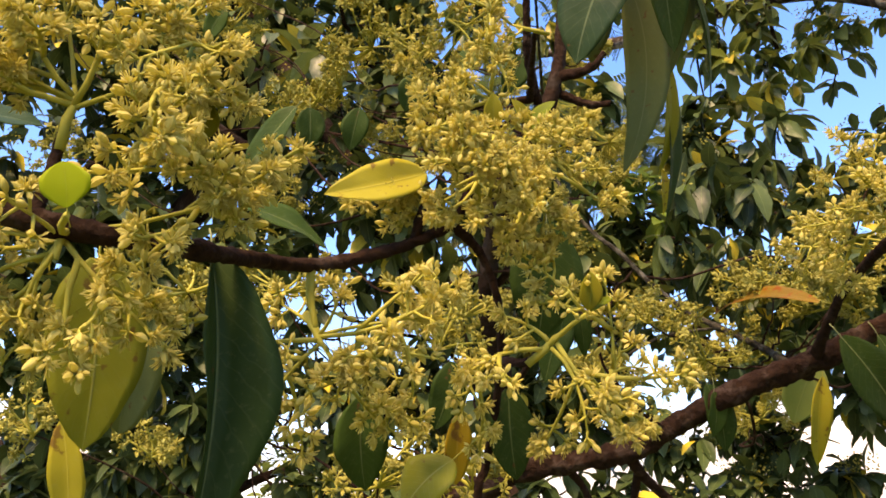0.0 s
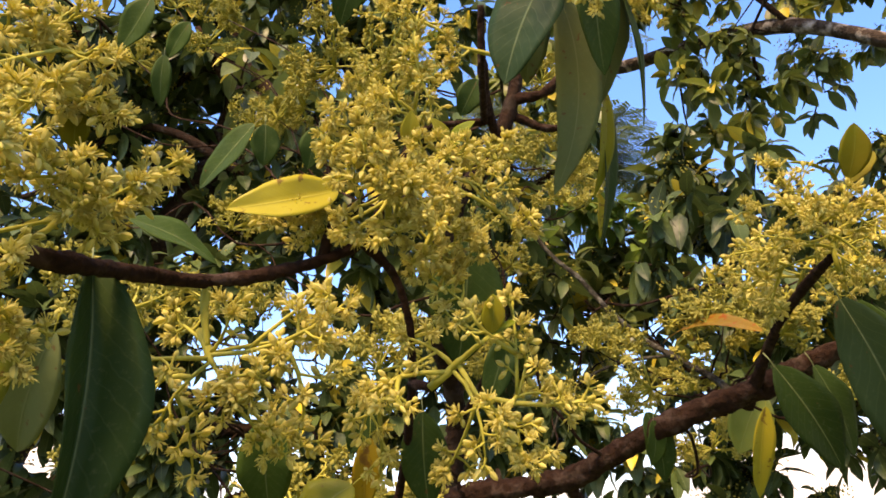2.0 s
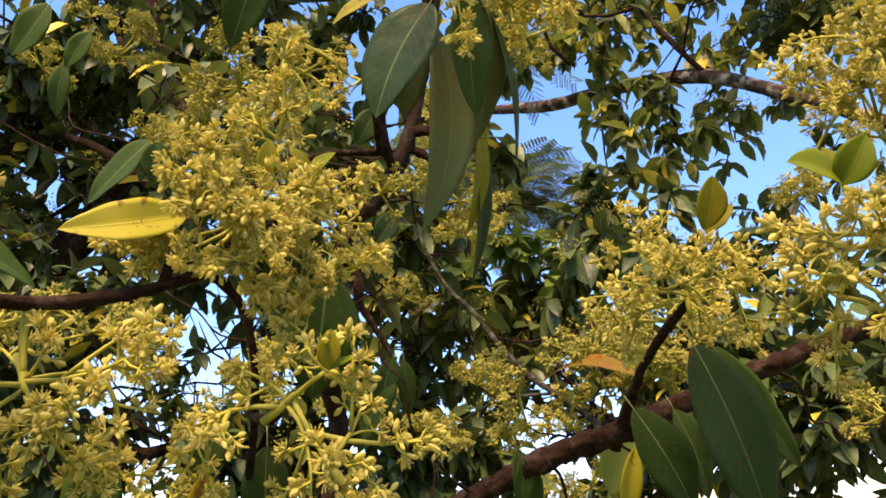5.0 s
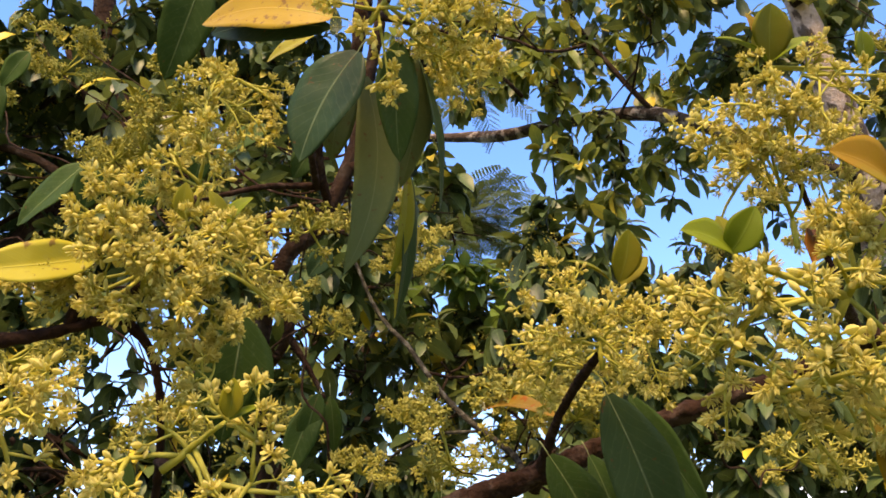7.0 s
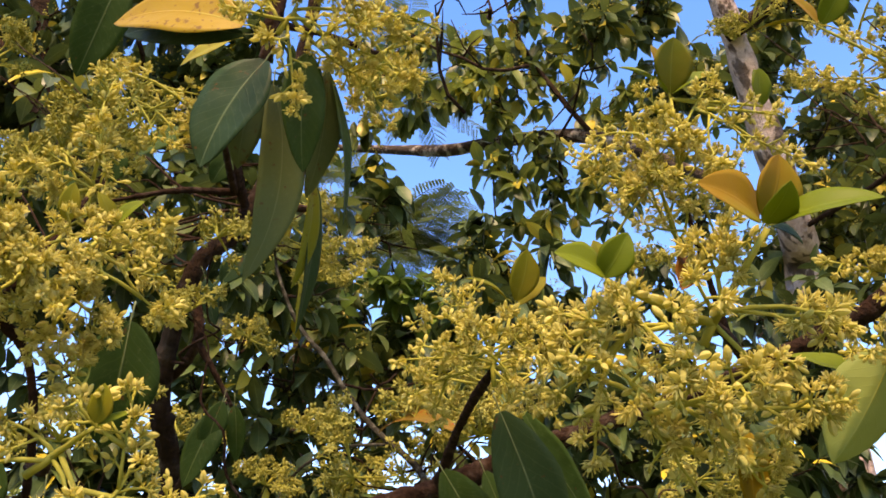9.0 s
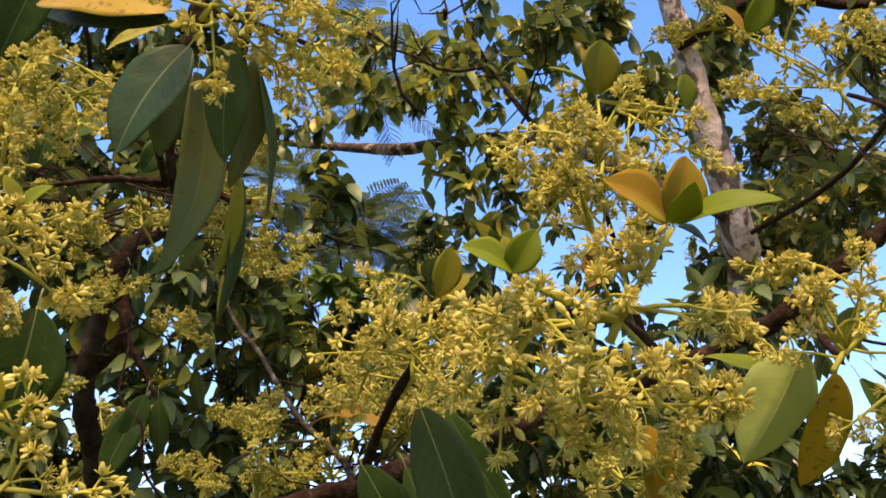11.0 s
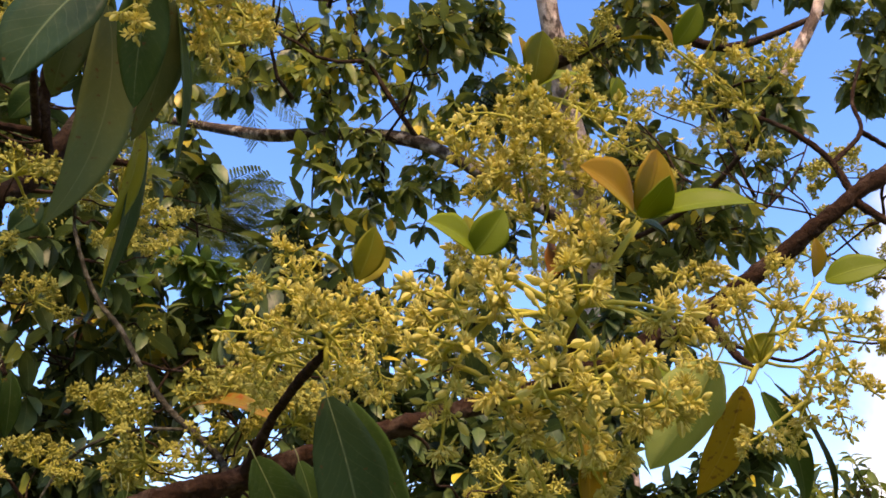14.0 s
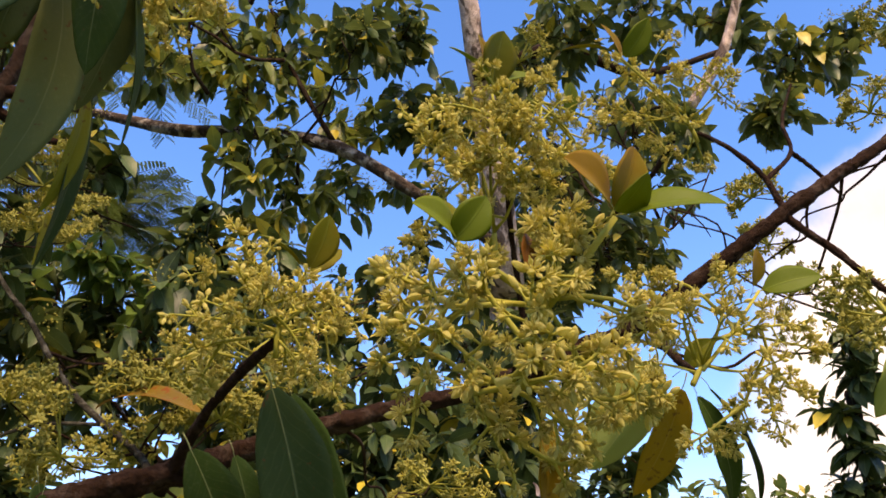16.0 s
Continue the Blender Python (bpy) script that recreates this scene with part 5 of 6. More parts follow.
flower_cluster((-0.060, 0.373, 1.661), [(0.005, 0.347, 1.674), (-0.010, 0.364, 1.683), (-0.024, 0.356, 1.652), (-0.014, 0.374, 1.632), (-0.026, 0.391, 1.617), (-0.039, 0.353, 1.634), (-0.082, 0.386, 1.628), (-0.088, 0.380, 1.644), (-0.069, 0.403, 1.612), (-0.057, 0.365, 1.631), (-0.082, 0.386, 1.680), (-0.047, 0.358, 1.674), (-0.033, 0.351, 1.640), (-0.006, 0.389, 1.672), (-0.013, 0.408, 1.625)], "hanging yellow flower cluster of long stalks", extra=1, reach=0.045, lean=(0.3, -0.2, -0.5), full=1.1, open_share=0.35, seed=105)
three = flower_cluster((0.051, 0.395, 1.656), [(0.011, 0.391, 1.642), (0.010, 0.405, 1.631), (0.018, 0.423, 1.613), (0.030, 0.374, 1.634), (0.089, 0.392, 1.614), (0.101, 0.409, 1.622), (0.068, 0.392, 1.613), (0.089, 0.393, 1.661), (0.125, 0.418, 1.650), (0.083, 0.392, 1.689), (0.033, 0.389, 1.671), (0.061, 0.375, 1.680), (0.045, 0.396, 1.704), (0.051, 0.403, 1.688), (0.074, 0.375, 1.631), (0.050, 0.423, 1.613)], "spreading yellow flower cluster with thick green stalks", extra=0, reach=0.045, lean=(0.4, -0.2, 0.3), full=1.1, open_share=0.35, seed=106)
leaf(three, (0.071, 0.379, 1.671), (0.072, 0.372, 1.688), 0.0115, LEAF_YOUNG, (-0.1, -1, 0.1), 0.05, 0.2, 0.0, "", "young_leaf", stem=0.006)
leaf(three, (0.072, 0.379, 1.670), (0.085, 0.386, 1.680), 0.008, LEAF_FRESH, (-0.1, -0.5, 0.8), 0.05, 0.2, 0.0, "", "young_leaf", stem=0.006)

# The thick bough behind it
bough = branch([(0.175, 0.58, 2.56), (0.168, 0.65, 2.42), (0.157, 0.719, 2.271), (0.144, 0.753, 2.153), (0.131, 0.773, 2.067), (0.104, 0.787, 1.995), (0.075, 0.792, 1.962), (0.057, 0.826, 1.903), (0.052, 0.884, 1.832), (0.072, 0.979, 1.742), (0.035, 1.05, 1.52), (0.0, 1.22, 1.24)], [0.006, 0.0065, 0.007, 0.0075, 0.008, 0.0085, 0.009, 0.0095, 0.010, 0.011, 0.015, 0.018], "thick reddish-brown bough behind the flowers", BARK_DEEP, "bough", 0.006, 20, 0.26)
twig(bough, [(0.099, 0.762, 2.032), (0.047, 0.740, 2.012), (0.009, 0.735, 1.995), (-0.030, 0.746, 1.987)], [0.004, 0.003, 0.0022, 0.0014])
twig(bough, [(0.049, 0.894, 1.849), (0.074, 0.847, 1.867), (0.084, 0.812, 1.887), (0.073, 0.812, 1.931)], [0.004, 0.005, 0.0055, 0.006])
twig(bough, [(0.121, 0.796, 2.013), (0.104, 0.756, 2.037), (0.095, 0.719, 2.069), (0.092, 0.681, 2.121)], [0.005, 0.0048, 0.0045, 0.004])
twig(bough, [(0.131, 0.773, 2.067), (0.164, 0.761, 2.068), (0.182, 0.753, 2.085)], [0.006, 0.005, 0.004])
twig(bough, [(0.128, 0.780, 2.053), (0.165, 0.777, 2.034), (0.189, 0.775, 2.034)], [0.005, 0.004, 0.003])
twig(bough, [(0.081, 0.816, 1.882), (0.105, 0.826, 1.851), (0.127, 0.838, 1.820)], [0.004, 0.003, 0.002])
far_stem = branch([(0.117, 0.790, 2.20), (0.154, 1.030, 2.110), (0.168, 1.030, 2.059), (0.191, 1.030, 2.010), (0.212, 1.020, 1.977), (0.235, 1.000, 1.945), (0.260, 0.970, 1.894), (0.277, 0.930, 1.853), (0.292, 0.900, 1.825), (0.319, 0.800, 1.762), (0.300, 0.686, 1.713)], [0.0016, 0.0020, 0.0023, 0.0027, 0.0029, 0.0030, 0.0031, 0.0032, 0.0033, 0.0034, 0.0036], "slender grey-brown stem crossing behind the flowers", BARK_STEM)

twig(far_stem, [(0.186, 0.990, 1.735), (0.194, 0.980, 1.760), (0.205, 0.970, 1.780), (0.218, 0.960, 1.794), (0.241, 0.950, 1.807), (0.270, 0.940, 1.816), (0.302, 0.870, 1.803)], [0.0012, 0.0014, 0.0016, 0.0018, 0.0018, 0.0018, 0.0020], BARK_STEM)

twig(bough, [(0.057, 0.826, 1.903), (0.080, 0.770, 1.905), (0.087, 0.722, 1.908)], [0.003, 0.0022, 0.0016])
twig(bough, [(0.072, 0.979, 1.742), (0.100, 0.850, 1.775), (0.122, 0.748, 1.797)], [0.004, 0.003, 0.0018])
leaf(bough, (0.087, 0.720, 1.907), (0.102, 0.740, 1.869), 0.018, LEAF_MID, (0.2, -1, 0.2), 0.05, 0.2, 0.1)
leaf(bough, (0.119, 0.740, 1.795), (0.110, 0.760, 1.745), 0.024, LEAF_DARK, (0.2, -1, 0.2), 0.05, 0.2, 0.1)
leaf(bough, (0.130, 0.755, 1.797), (0.138, 0.780, 1.750), 0.018, LEAF_DARK, (-0.2, -1, 0.2), 0.05, 0.2, 0.1)
leaf(bough, (0.118, 0.748, 1.790), (0.095, 0.760, 1.720), 0.030, LEAF_DARK, (0.1, -1, 0.3), 0.05, 0.2, 0.1)

leaf(bough, (-0.311, 0.829, 2.255), (-0.351, 0.856, 2.194), 0.042, LEAF_DARK, (0.2, -1, 0.2), 0.05, 0.2, 0.1)
leaf(bough, (-0.181, 0.891, 2.108), (-0.250, 0.925, 2.034), 0.046, LEAF_DARK, (-0.2, -1, 0.3), 0.05, 0.2, 0.1)
leaf(bough, (-0.149, 0.815, 2.059), (-0.151, 0.834, 2.016), 0.034, LEAF_DARK, (0.2, -1, 0.2), 0.05, 0.2, 0.1)
leaf(bough, (-0.352, 1.002, 2.295), (-0.357, 1.032, 2.225), 0.030, LEAF_DARK, (0.2, -1, 0.2), 0.05, 0.2, 0.1)
leaf(bough, (-0.100, 0.891, 2.105), (-0.114, 0.913, 2.056), 0.034, LEAF_DARK, (0.2, -1, 0.2), 0.05, 0.2, 0.1)
leaf(bough, (-0.289, 0.912, 2.283), (-0.318, 0.932, 2.238), 0.030, LEAF_DARK, (0.3, -1, 0.2), 0.05, 0.2, 0.1)
leaf(bough, (-0.032, 0.800, 2.090), (-0.039, 0.817, 2.053), 0.028, LEAF_DARK, (0.3, -1, 0.2), 0.05, 0.2, 0.1)
leaf(bough, (0.092, 0.754, 2.081), (0.073, 0.770, 2.044), 0.030, LEAF_DARK, (0.3, -1, 0.2), 0.05, 0.2, 0.1)
leaf(branch_a, (-0.117, 0.269, 1.770), (-0.137, 0.244, 1.752), 0.010, LEAF_AMBER, (0, -0.7, 0.6), 0.06, 0.2, 0.1)

# The heavy branch from below, its fork and its right-hand run
branch_b = branch([(0.018, 1.13, 1.38), (-0.03, 0.96, 1.47), (-0.016, 0.834, 1.613), (0.043, 0.788, 1.630), (0.078, 0.763, 1.643), (0.159, 0.729, 1.652), (0.204, 0.700, 1.674), (0.246, 0.673, 1.693), (0.308, 0.657, 1.714), (0.353, 0.644, 1.734), (0.410, 0.609, 1.756), (0.468, 0.589, 1.776), (0.516, 0.574, 1.792), (0.523, 0.517, 1.792), (0.567, 0.476, 1.813), (0.581, 0.447, 1.820), (0.631, 0.388, 1.869), (0.670, 0.342, 1.910), (0.720, 0.316, 1.951), (0.771, 0.288, 1.992), (0.901, 0.218, 2.102)], [0.0125, 0.012, 0.0111, 0.0103, 0.0098, 0.0094, 0.009, 0.0094, 0.0098, 0.0082, 0.0078, 0.0074, 0.0074, 0.0074, 0.0078, 0.0078, 0.0064, 0.0064, 0.0057, 0.0054, 0.0048], "heavy dark brown branch with a fork", step=0.003, sides=30, rough=0.28)
twig(branch_b, [(0.303, 0.675, 1.703), (0.303, 0.653, 1.713), (0.302, 0.621, 1.730), (0.302, 0.584, 1.746), (0.298, 0.522, 1.753), (0.295, 0.477, 1.754)], [0.0055, 0.0050, 0.0042, 0.0037, 0.0034, 0.0028])
twig(branch_b, [(0.669, 0.342, 1.912), (0.662, 0.349, 1.946), (0.647, 0.365, 1.978), (0.635, 0.384, 2.001)], [0.0028, 0.0023, 0.0020, 0.0017])
twig(branch_b, [(0.669, 0.344, 1.908), (0.680, 0.335, 1.892), (0.697, 0.323, 1.873), (0.720, 0.305, 1.838), (0.751, 0.294, 1.820)], [0.0034, 0.0031, 0.0029, 0.0026, 0.0022])
twig(branch_b, [(0.665, 0.349, 1.943), (0.706, 0.342, 1.985), (0.722, 0.350, 2.031), (0.748, 0.345, 2.085)], [0.0021, 0.0018, 0.0016, 0.0012])
twig(branch_b, [(0.705, 0.342, 1.985), (0.742, 0.343, 1.982), (0.786, 0.344, 1.971)], [0.0022, 0.0018, 0.0012])
twig(branch_b, [(0.159, 0.730, 1.651), (0.174, 0.746, 1.634), (0.206, 0.775, 1.612)], [0.005, 0.0045, 0.004])
twig(branch_b, [(0.171, 0.745, 1.637), (0.168, 0.765, 1.612)], [0.004, 0.003])
twig(branch_b, [(0.103, 0.751, 1.648), (0.124, 0.769, 1.628), (0.134, 0.776, 1.608)], [0.004, 0.003, 0.003])
twig(branch_b, [(0.590, 0.433, 1.825), (0.563, 0.395, 1.779), (0.544, 0.364, 1.751)], [0.0035, 0.003, 0.0022])
twig(branch_b, [(0.523, 0.517, 1.792), (0.422, 0.395, 1.760), (0.355, 0.311, 1.728)], [0.004, 0.003, 0.0024])
twig(branch_b, [(0.422, 0.395, 1.760), (0.398, 0.376, 1.806), (0.376, 0.354, 1.836)], [0.002, 0.0017, 0.0015])
leaf(branch_b, (0.310, 0.509, 1.736), (0.371, 0.564, 1.629), 0.048, LEAF_MID, (-0.35, -1, 0.25), 0.08, 0.18, 0.1, "broad dark green leaf with a pale midrib")
leaf(branch_b, (0.340, 0.542, 1.747), (0.416, 0.589, 1.674), 0.027, LEAF_DARK, (-0.3, -1, 0.2), 0.08, 0.2, 0.1)
leaf(branch_b, (0.284, 0.565, 1.706), (0.332, 0.592, 1.639), 0.038, LEAF_DARK, (-0.2, -1, 0.3), 0.06, 0.18, 0.1)
leaf(branch_b, (0.323, 0.588, 1.713), (0.353, 0.614, 1.653), 0.030, LEAF_DARK, (0.2, -1, 0.2), 0.06, 0.2, 0.1)
leaf(branch_b, (0.324, 0.671, 1.767), (0.277, 0.803, 1.796), 0.023, LEAF_RUST, (0, -1, 0.3), 0.10, 0.2, 0.1, "yellow leaf mottled with rust")
leaf(branch_b, (0.332, 0.708, 1.710), (0.328, 0.741, 1.638), 0.022, LEAF_YELLOW, (0.2, -1, 0.1), 0.04, 0.35, 0.1, "yellow drying leaf")
leaf(branch_b, (0.346, 0.747, 1.732), (0.327, 0.772, 1.681), 0.040, LEAF_PALE, (0.1, -1, 0.3), 0.04, 0.2, 0.1)
leaf(branch_b, (0.221, 0.680, 1.699), (0.236, 0.702, 1.646), 0.026, LEAF_DARK, (0, -1, 0.2), 0.06, 0.3, 0.1)
leaf(branch_b, (0.224, 0.674, 1.691), (0.223, 0.690, 1.657), 0.020, LEAF_DARK, (0.3, -1, 0.2), 0.06, 0.3, 0.1)

two_b = flower_cluster((0.293, 0.472, 1.753), [(0.256, 0.460, 1.809), (0.256, 0.446, 1.773), (0.272, 0.454, 1.797), (0.291, 0.440, 1.779), (0.314, 0.458, 1.781), (0.332, 0.461, 1.771), (0.358, 0.466, 1.779), (0.335, 0.472, 1.726), (0.316, 0.462, 1.729), (0.230, 0.477, 1.754), (0.244, 0.493, 1.738), (0.263, 0.507, 1.728), (0.241, 0.455, 1.757), (0.264, 0.433, 1.756), (0.281, 0.430, 1.759), (0.299, 0.449, 1.738), (0.242, 0.482, 1.785)], "dense yellow-green flower cluster on a forked twig", extra=11, reach=0.055, lean=(-0.1, -0.1, 0.9), full=1.35, open_share=0.3, size=0.85, seed=107)
leaf(two_b, (0.309, 0.468, 1.803), (0.313, 0.453, 1.836), 0.021, LEAF_YOUNG, (0, -1, 0.1), 0.04, 0.15, 0.0, "rounded young leaf", "young_leaf", stem=0.008, point=1.0)
leaf(two_b, (0.302, 0.468, 1.804), (0.272, 0.466, 1.814), 0.015, LEAF_YOUNG, (0, -0.6, 0.8), 0.08, 0.25, 0.0, "", "young_leaf", stem=0.006)
leaf(two_b, (0.315, 0.477, 1.805), (0.335, 0.475, 1.828), 0.016, LEAF_YOUNG, (-0.2, -0.8, 0.5), 0.08, 0.25, 0.0, "", "young_leaf", stem=0.006)

flower_cluster((0.319, 0.573, 1.777), [(0.273, 0.609, 1.795), (0.286, 0.603, 1.770), (0.304, 0.578, 1.750), (0.287, 0.598, 1.813), (0.334, 0.564, 1.756), (0.354, 0.553, 1.769), (0.363, 0.556, 1.792), (0.303, 0.570, 1.800), (0.287, 0.564, 1.770), (0.327, 0.534, 1.770)], "loose yellow-green flower cluster round the forked twig", extra=4, reach=0.045, lean=(0, -0.5, 0.3), full=1.1, open_share=0.35, size=0.82, seed=116)

# The drooping shoot above: flowers and long hanging leaves
shoot = branch([(0.172, 0.61, 2.50), (0.14, 0.51, 2.28), (0.124, 0.415, 2.050), (0.124, 0.419, 2.004), (0.121, 0.420, 1.966), (0.119, 0.426, 1.936)], [0.0065, 0.0065, 0.006, 0.0055, 0.005, 0.0035], "drooping shoot with long hanging leaves")
twig(shoot, [(0.121, 0.420, 1.966), (0.161, 0.470, 2.010), (0.208, 0.508, 2.035)], [0.003, 0.0025, 0.002])
twig(bough, [(0.099, 0.762, 2.032), (0.091, 0.670, 2.014), (0.087, 0.603, 2.003)], [0.004, 0.003, 0.002])
leaf(shoot, (0.120, 0.418, 1.931), (0.089, 0.444, 1.857), 0.048, LEAF_MID, (-0.3, -1, 0.2), 0.05, 0.16, 0.08, "broad grey-green hanging leaf")
leaf(shoot, (0.147, 0.417, 1.942), (0.154, 0.446, 1.866), 0.031, LEAF_DARK, (0.2, -1, 0.1), 0.05, 0.2, 0.08)
leaf(shoot, (0.127, 0.446, 1.934), (0.1245, 0.495, 1.804), 0.0315, LEAF_BACK, (0.15, -1, -0.1), 0.05, 0.15, 0.1, "long olive leaf hanging down", sway=0.10)
leaf(shoot, (0.117, 0.456, 1.940), (0.110, 0.494, 1.892), 0.026, LEAF_BACK, (0.15, -1, -0.1), 0.05, 0.15, 0.1)
leaf(shoot, (0.162, 0.440, 1.951), (0.160, 0.492, 1.874), 0.026, LEAF_BACK, (0.5, -1, 0), 0.06, 0.2, 0.1)
leaf(shoot, (0.165, 0.441, 1.948), (0.188, 0.487, 1.854), 0.016, LEAF_DARK, (1, -0.6, 0), 0.05, 0.25, 0.1)
leaf(shoot, (0.164, 0.493, 1.890), (0.159, 0.532, 1.821), 0.014, LEAF_OLIVE, (0.6, -1, 0), 0.05, 0.3, 0.1)
leaf(shoot, (0.168, 0.502, 1.891), (0.167, 0.555, 1.795), 0.014, LEAF_MID, (0.7, -1, 0), 0.05, 0.3, 0.1)
leaf(shoot, (0.166, 0.545, 1.832), (0.167, 0.561, 1.802), 0.009, LEAF_YELLOW, (0.5, -1, 0), 0.04, 0.3, 0.1)
leaf(shoot, (0.101, 0.439, 1.977), (0.002, 0.503, 2.011), 0.050, LEAF_AMBER, (0.1, -1, -0.05), 0.06, 0.15, 0.05, "amber-yellow leaf with dark blotches")
leaf(shoot, (0.100, 0.456, 1.983), (0.007, 0.520, 2.016), 0.026, LEAF_MID, (0.1, -0.8, -0.5), 0.08, 0.15, 0.05)
leaf(shoot, (-0.013, 0.548, 2.107), (-0.040, 0.598, 2.026), 0.044, LEAF_DARK, (0.2, -1, 0.1), 0.05, 0.18, 0.05)
leaf(shoot, (0.088, 0.503, 2.015), (0.051, 0.535, 2.008), 0.024, LEAF_YELLOW, (0.1, -1, 0.3), 0.05, 0.18, 0.05)
leaf(shoot, (0.150, 0.500, 1.959), (0.145, 0.522, 1.921), 0.012, LEAF_AMBER, (0.3, -1, 0), 0.05, 0.3, 0.05)
leaf(shoot, (0.051, 0.637, 2.015), (0.013, 0.657, 1.994), 0.030, LEAF_DARK, (0.1, -1, 0.4), 0.05, 0.2, 0.05)
leaf(shoot, (0.119, 0.757, 1.956), (0.099, 0.774, 1.929), 0.026, LEAF_MID, (0.1, -1, 0.2), 0.05, 0.2, 0.05)
leaf(shoot, (0.208, 0.426, 1.997), (0.237, 0.409, 1.978), 0.014, LEAF_FRESH, (0, -0.6, 0.8), 0.06, 0.2, 0.05)
flower_cluster((0.130, 0.396, 1.949), [(0.096, 0.386, 1.942), (0.104, 0.388, 1.973), (0.132, 0.380, 1.977), (0.166, 0.378, 1.967), (0.199, 0.392, 1.968), (0.213, 0.403, 1.961), (0.191, 0.407, 1.942), (0.174, 0.423, 1.940), (0.143, 0.406, 1.887), (0.122, 0.382, 1.918), (0.153, 0.373, 1.923), (0.179, 0.386, 1.948), (0.205, 0.436, 1.941), (0.183, 0.452, 1.940)], "yellow flower cluster hanging over long leaves", extra=6, reach=0.05, lean=(0.2, -0.1, 0.5), open_share=0.35, seed=108)
flower_cluster((0.208, 0.508, 2.035), [(0.182, 0.502, 2.056), (0.225, 0.497, 2.048), (0.238, 0.510, 2.019), (0.204, 0.532, 1.993), (0.223, 0.532, 1.985), (0.172, 0.521, 2.026), (0.250, 0.501, 2.070)], "small yellow flower cluster behind the shoot", extra=8, reach=0.045, lean=(0.2, 0, 0.2), open_share=0.35, seed=109)
flower_cluster((0.087, 0.596, 1.997), [(-0.017, 0.579, 2.025), (0.007, 0.588, 2.039), (0.023, 0.595, 2.021), (0.001, 0.611, 1.997), (-0.037, 0.647, 2.001), (-0.020, 0.653, 1.983), (0.034, 0.598, 1.971), (0.054, 0.594, 2.013), (0.018, 0.644, 1.969), (0.062, 0.603, 2.033)], "loose yellow flower cluster of thin stalks", extra=2, reach=0.05, lean=(-0.6, 0, 0.2), open_share=0.4, seed=110)

# The great cluster that the camera comes round to, and its young leaves
big = flower_cluster((0.350, 0.303, 1.724), [(0.283, 0.336, 1.735), (0.282, 0.326, 1.714), (0.284, 0.336, 1.695), (0.291, 0.309, 1.700), (0.303, 0.345, 1.669), (0.311, 0.302, 1.684), (0.327, 0.316, 1.671), (0.342, 0.324, 1.650), (0.340, 0.286, 1.659), (0.329, 0.268, 1.677), (0.343, 0.270, 1.687), (0.392, 0.290, 1.728), (0.411, 0.287, 1.724), (0.394, 0.282, 1.682), (0.362, 0.272, 1.695), (0.403, 0.338, 1.677), (0.339, 0.287, 1.758), (0.357, 0.287, 1.771), (0.306, 0.265, 1.712), (0.314, 0.266, 1.687), (0.406, 0.352, 1.669), (0.297, 0.293, 1.726)], "great yellow flower cluster with star flowers and fat buds", extra=2, reach=0.05, lean=(0.1, -0.3, 0.4), full=0.98, open_share=0.5, size=1.12, seed=111)
leaf(big, (0.290, 0.294, 1.737), (0.263, 0.288, 1.742), 0.019, LEAF_FRESH, (0.1, -1, 0.3), 0.07, 0.3, 0.0, "", "young_leaf", stem=0.006)
leaf(big, (0.290, 0.295, 1.737), (0.298, 0.282, 1.755), 0.017, LEAF_FRESH, (-0.2, -1, 0.1), 0.06, 0.35, 0.0, "", "young_leaf", stem=0.006)
leaf(big, (0.292, 0.298, 1.740), (0.289, 0.300, 1.759), 0.013, LEAF_YOUNG, (0.2, -1, 0.1), 0.06, 0.25, 0.0, "", "young_leaf", stem=0.006)
leaf(big, (0.357, 0.264, 1.762), (0.322, 0.257, 1.771), 0.029, LEAF_BRONZE, (0.15, -1, 0.15), 0.07, 0.3, 0.0, "bronze-tinged young leaf", "young_leaf", stem=0.008)
leaf(big, (0.359, 0.263, 1.762), (0.364, 0.251, 1.791), 0.025, LEAF_BRONZE, (0.1, -1, 0.1), 0.06, 0.3, 0.0, "bronze-tinged young leaf", "young_leaf", stem=0.008)
leaf(big, (0.357, 0.261, 1.758), (0.360, 0.242, 1.770), 0.020, LEAF_FRESH, (0.2, -1, 0.1), 0.06, 0.3, 0.0, "", "young_leaf", stem=0.008)
leaf(big, (0.364, 0.263, 1.760), (0.395, 0.228, 1.759), 0.022, LEAF_FRESH, (0, -0.9, 0.4), 0.10, 0.25, 0.0, "narrow bright green young leaf", "young_leaf", stem=0.010)
leaf(big, (0.366, 0.267, 1.761), (0.381, 0.267, 1.754), 0.012, LEAF_MID, (0.1, -0.8, 0.5), 0.06, 0.3, 0.0, "", "young_leaf", stem=0.006)
leaf(big, (0.340, 0.300, 1.756), (0.331, 0.296, 1.736), 0.015, LEAF_RUSSET, (0.1, -0.9, 0.2), 0.06, 0.45, 0.12, "shrivelled rust-red leaf", "leaf", stem=0.004)
leaf(big, (0.392, 0.355, 1.690), (0.400, 0.367, 1.644), 0.023, LEAF_AMBER, (0.1, -1, 0.1), 0.04, 0.3, 0.1, "hanging amber leaf with a brown midrib", "leaf", stem=0.01)
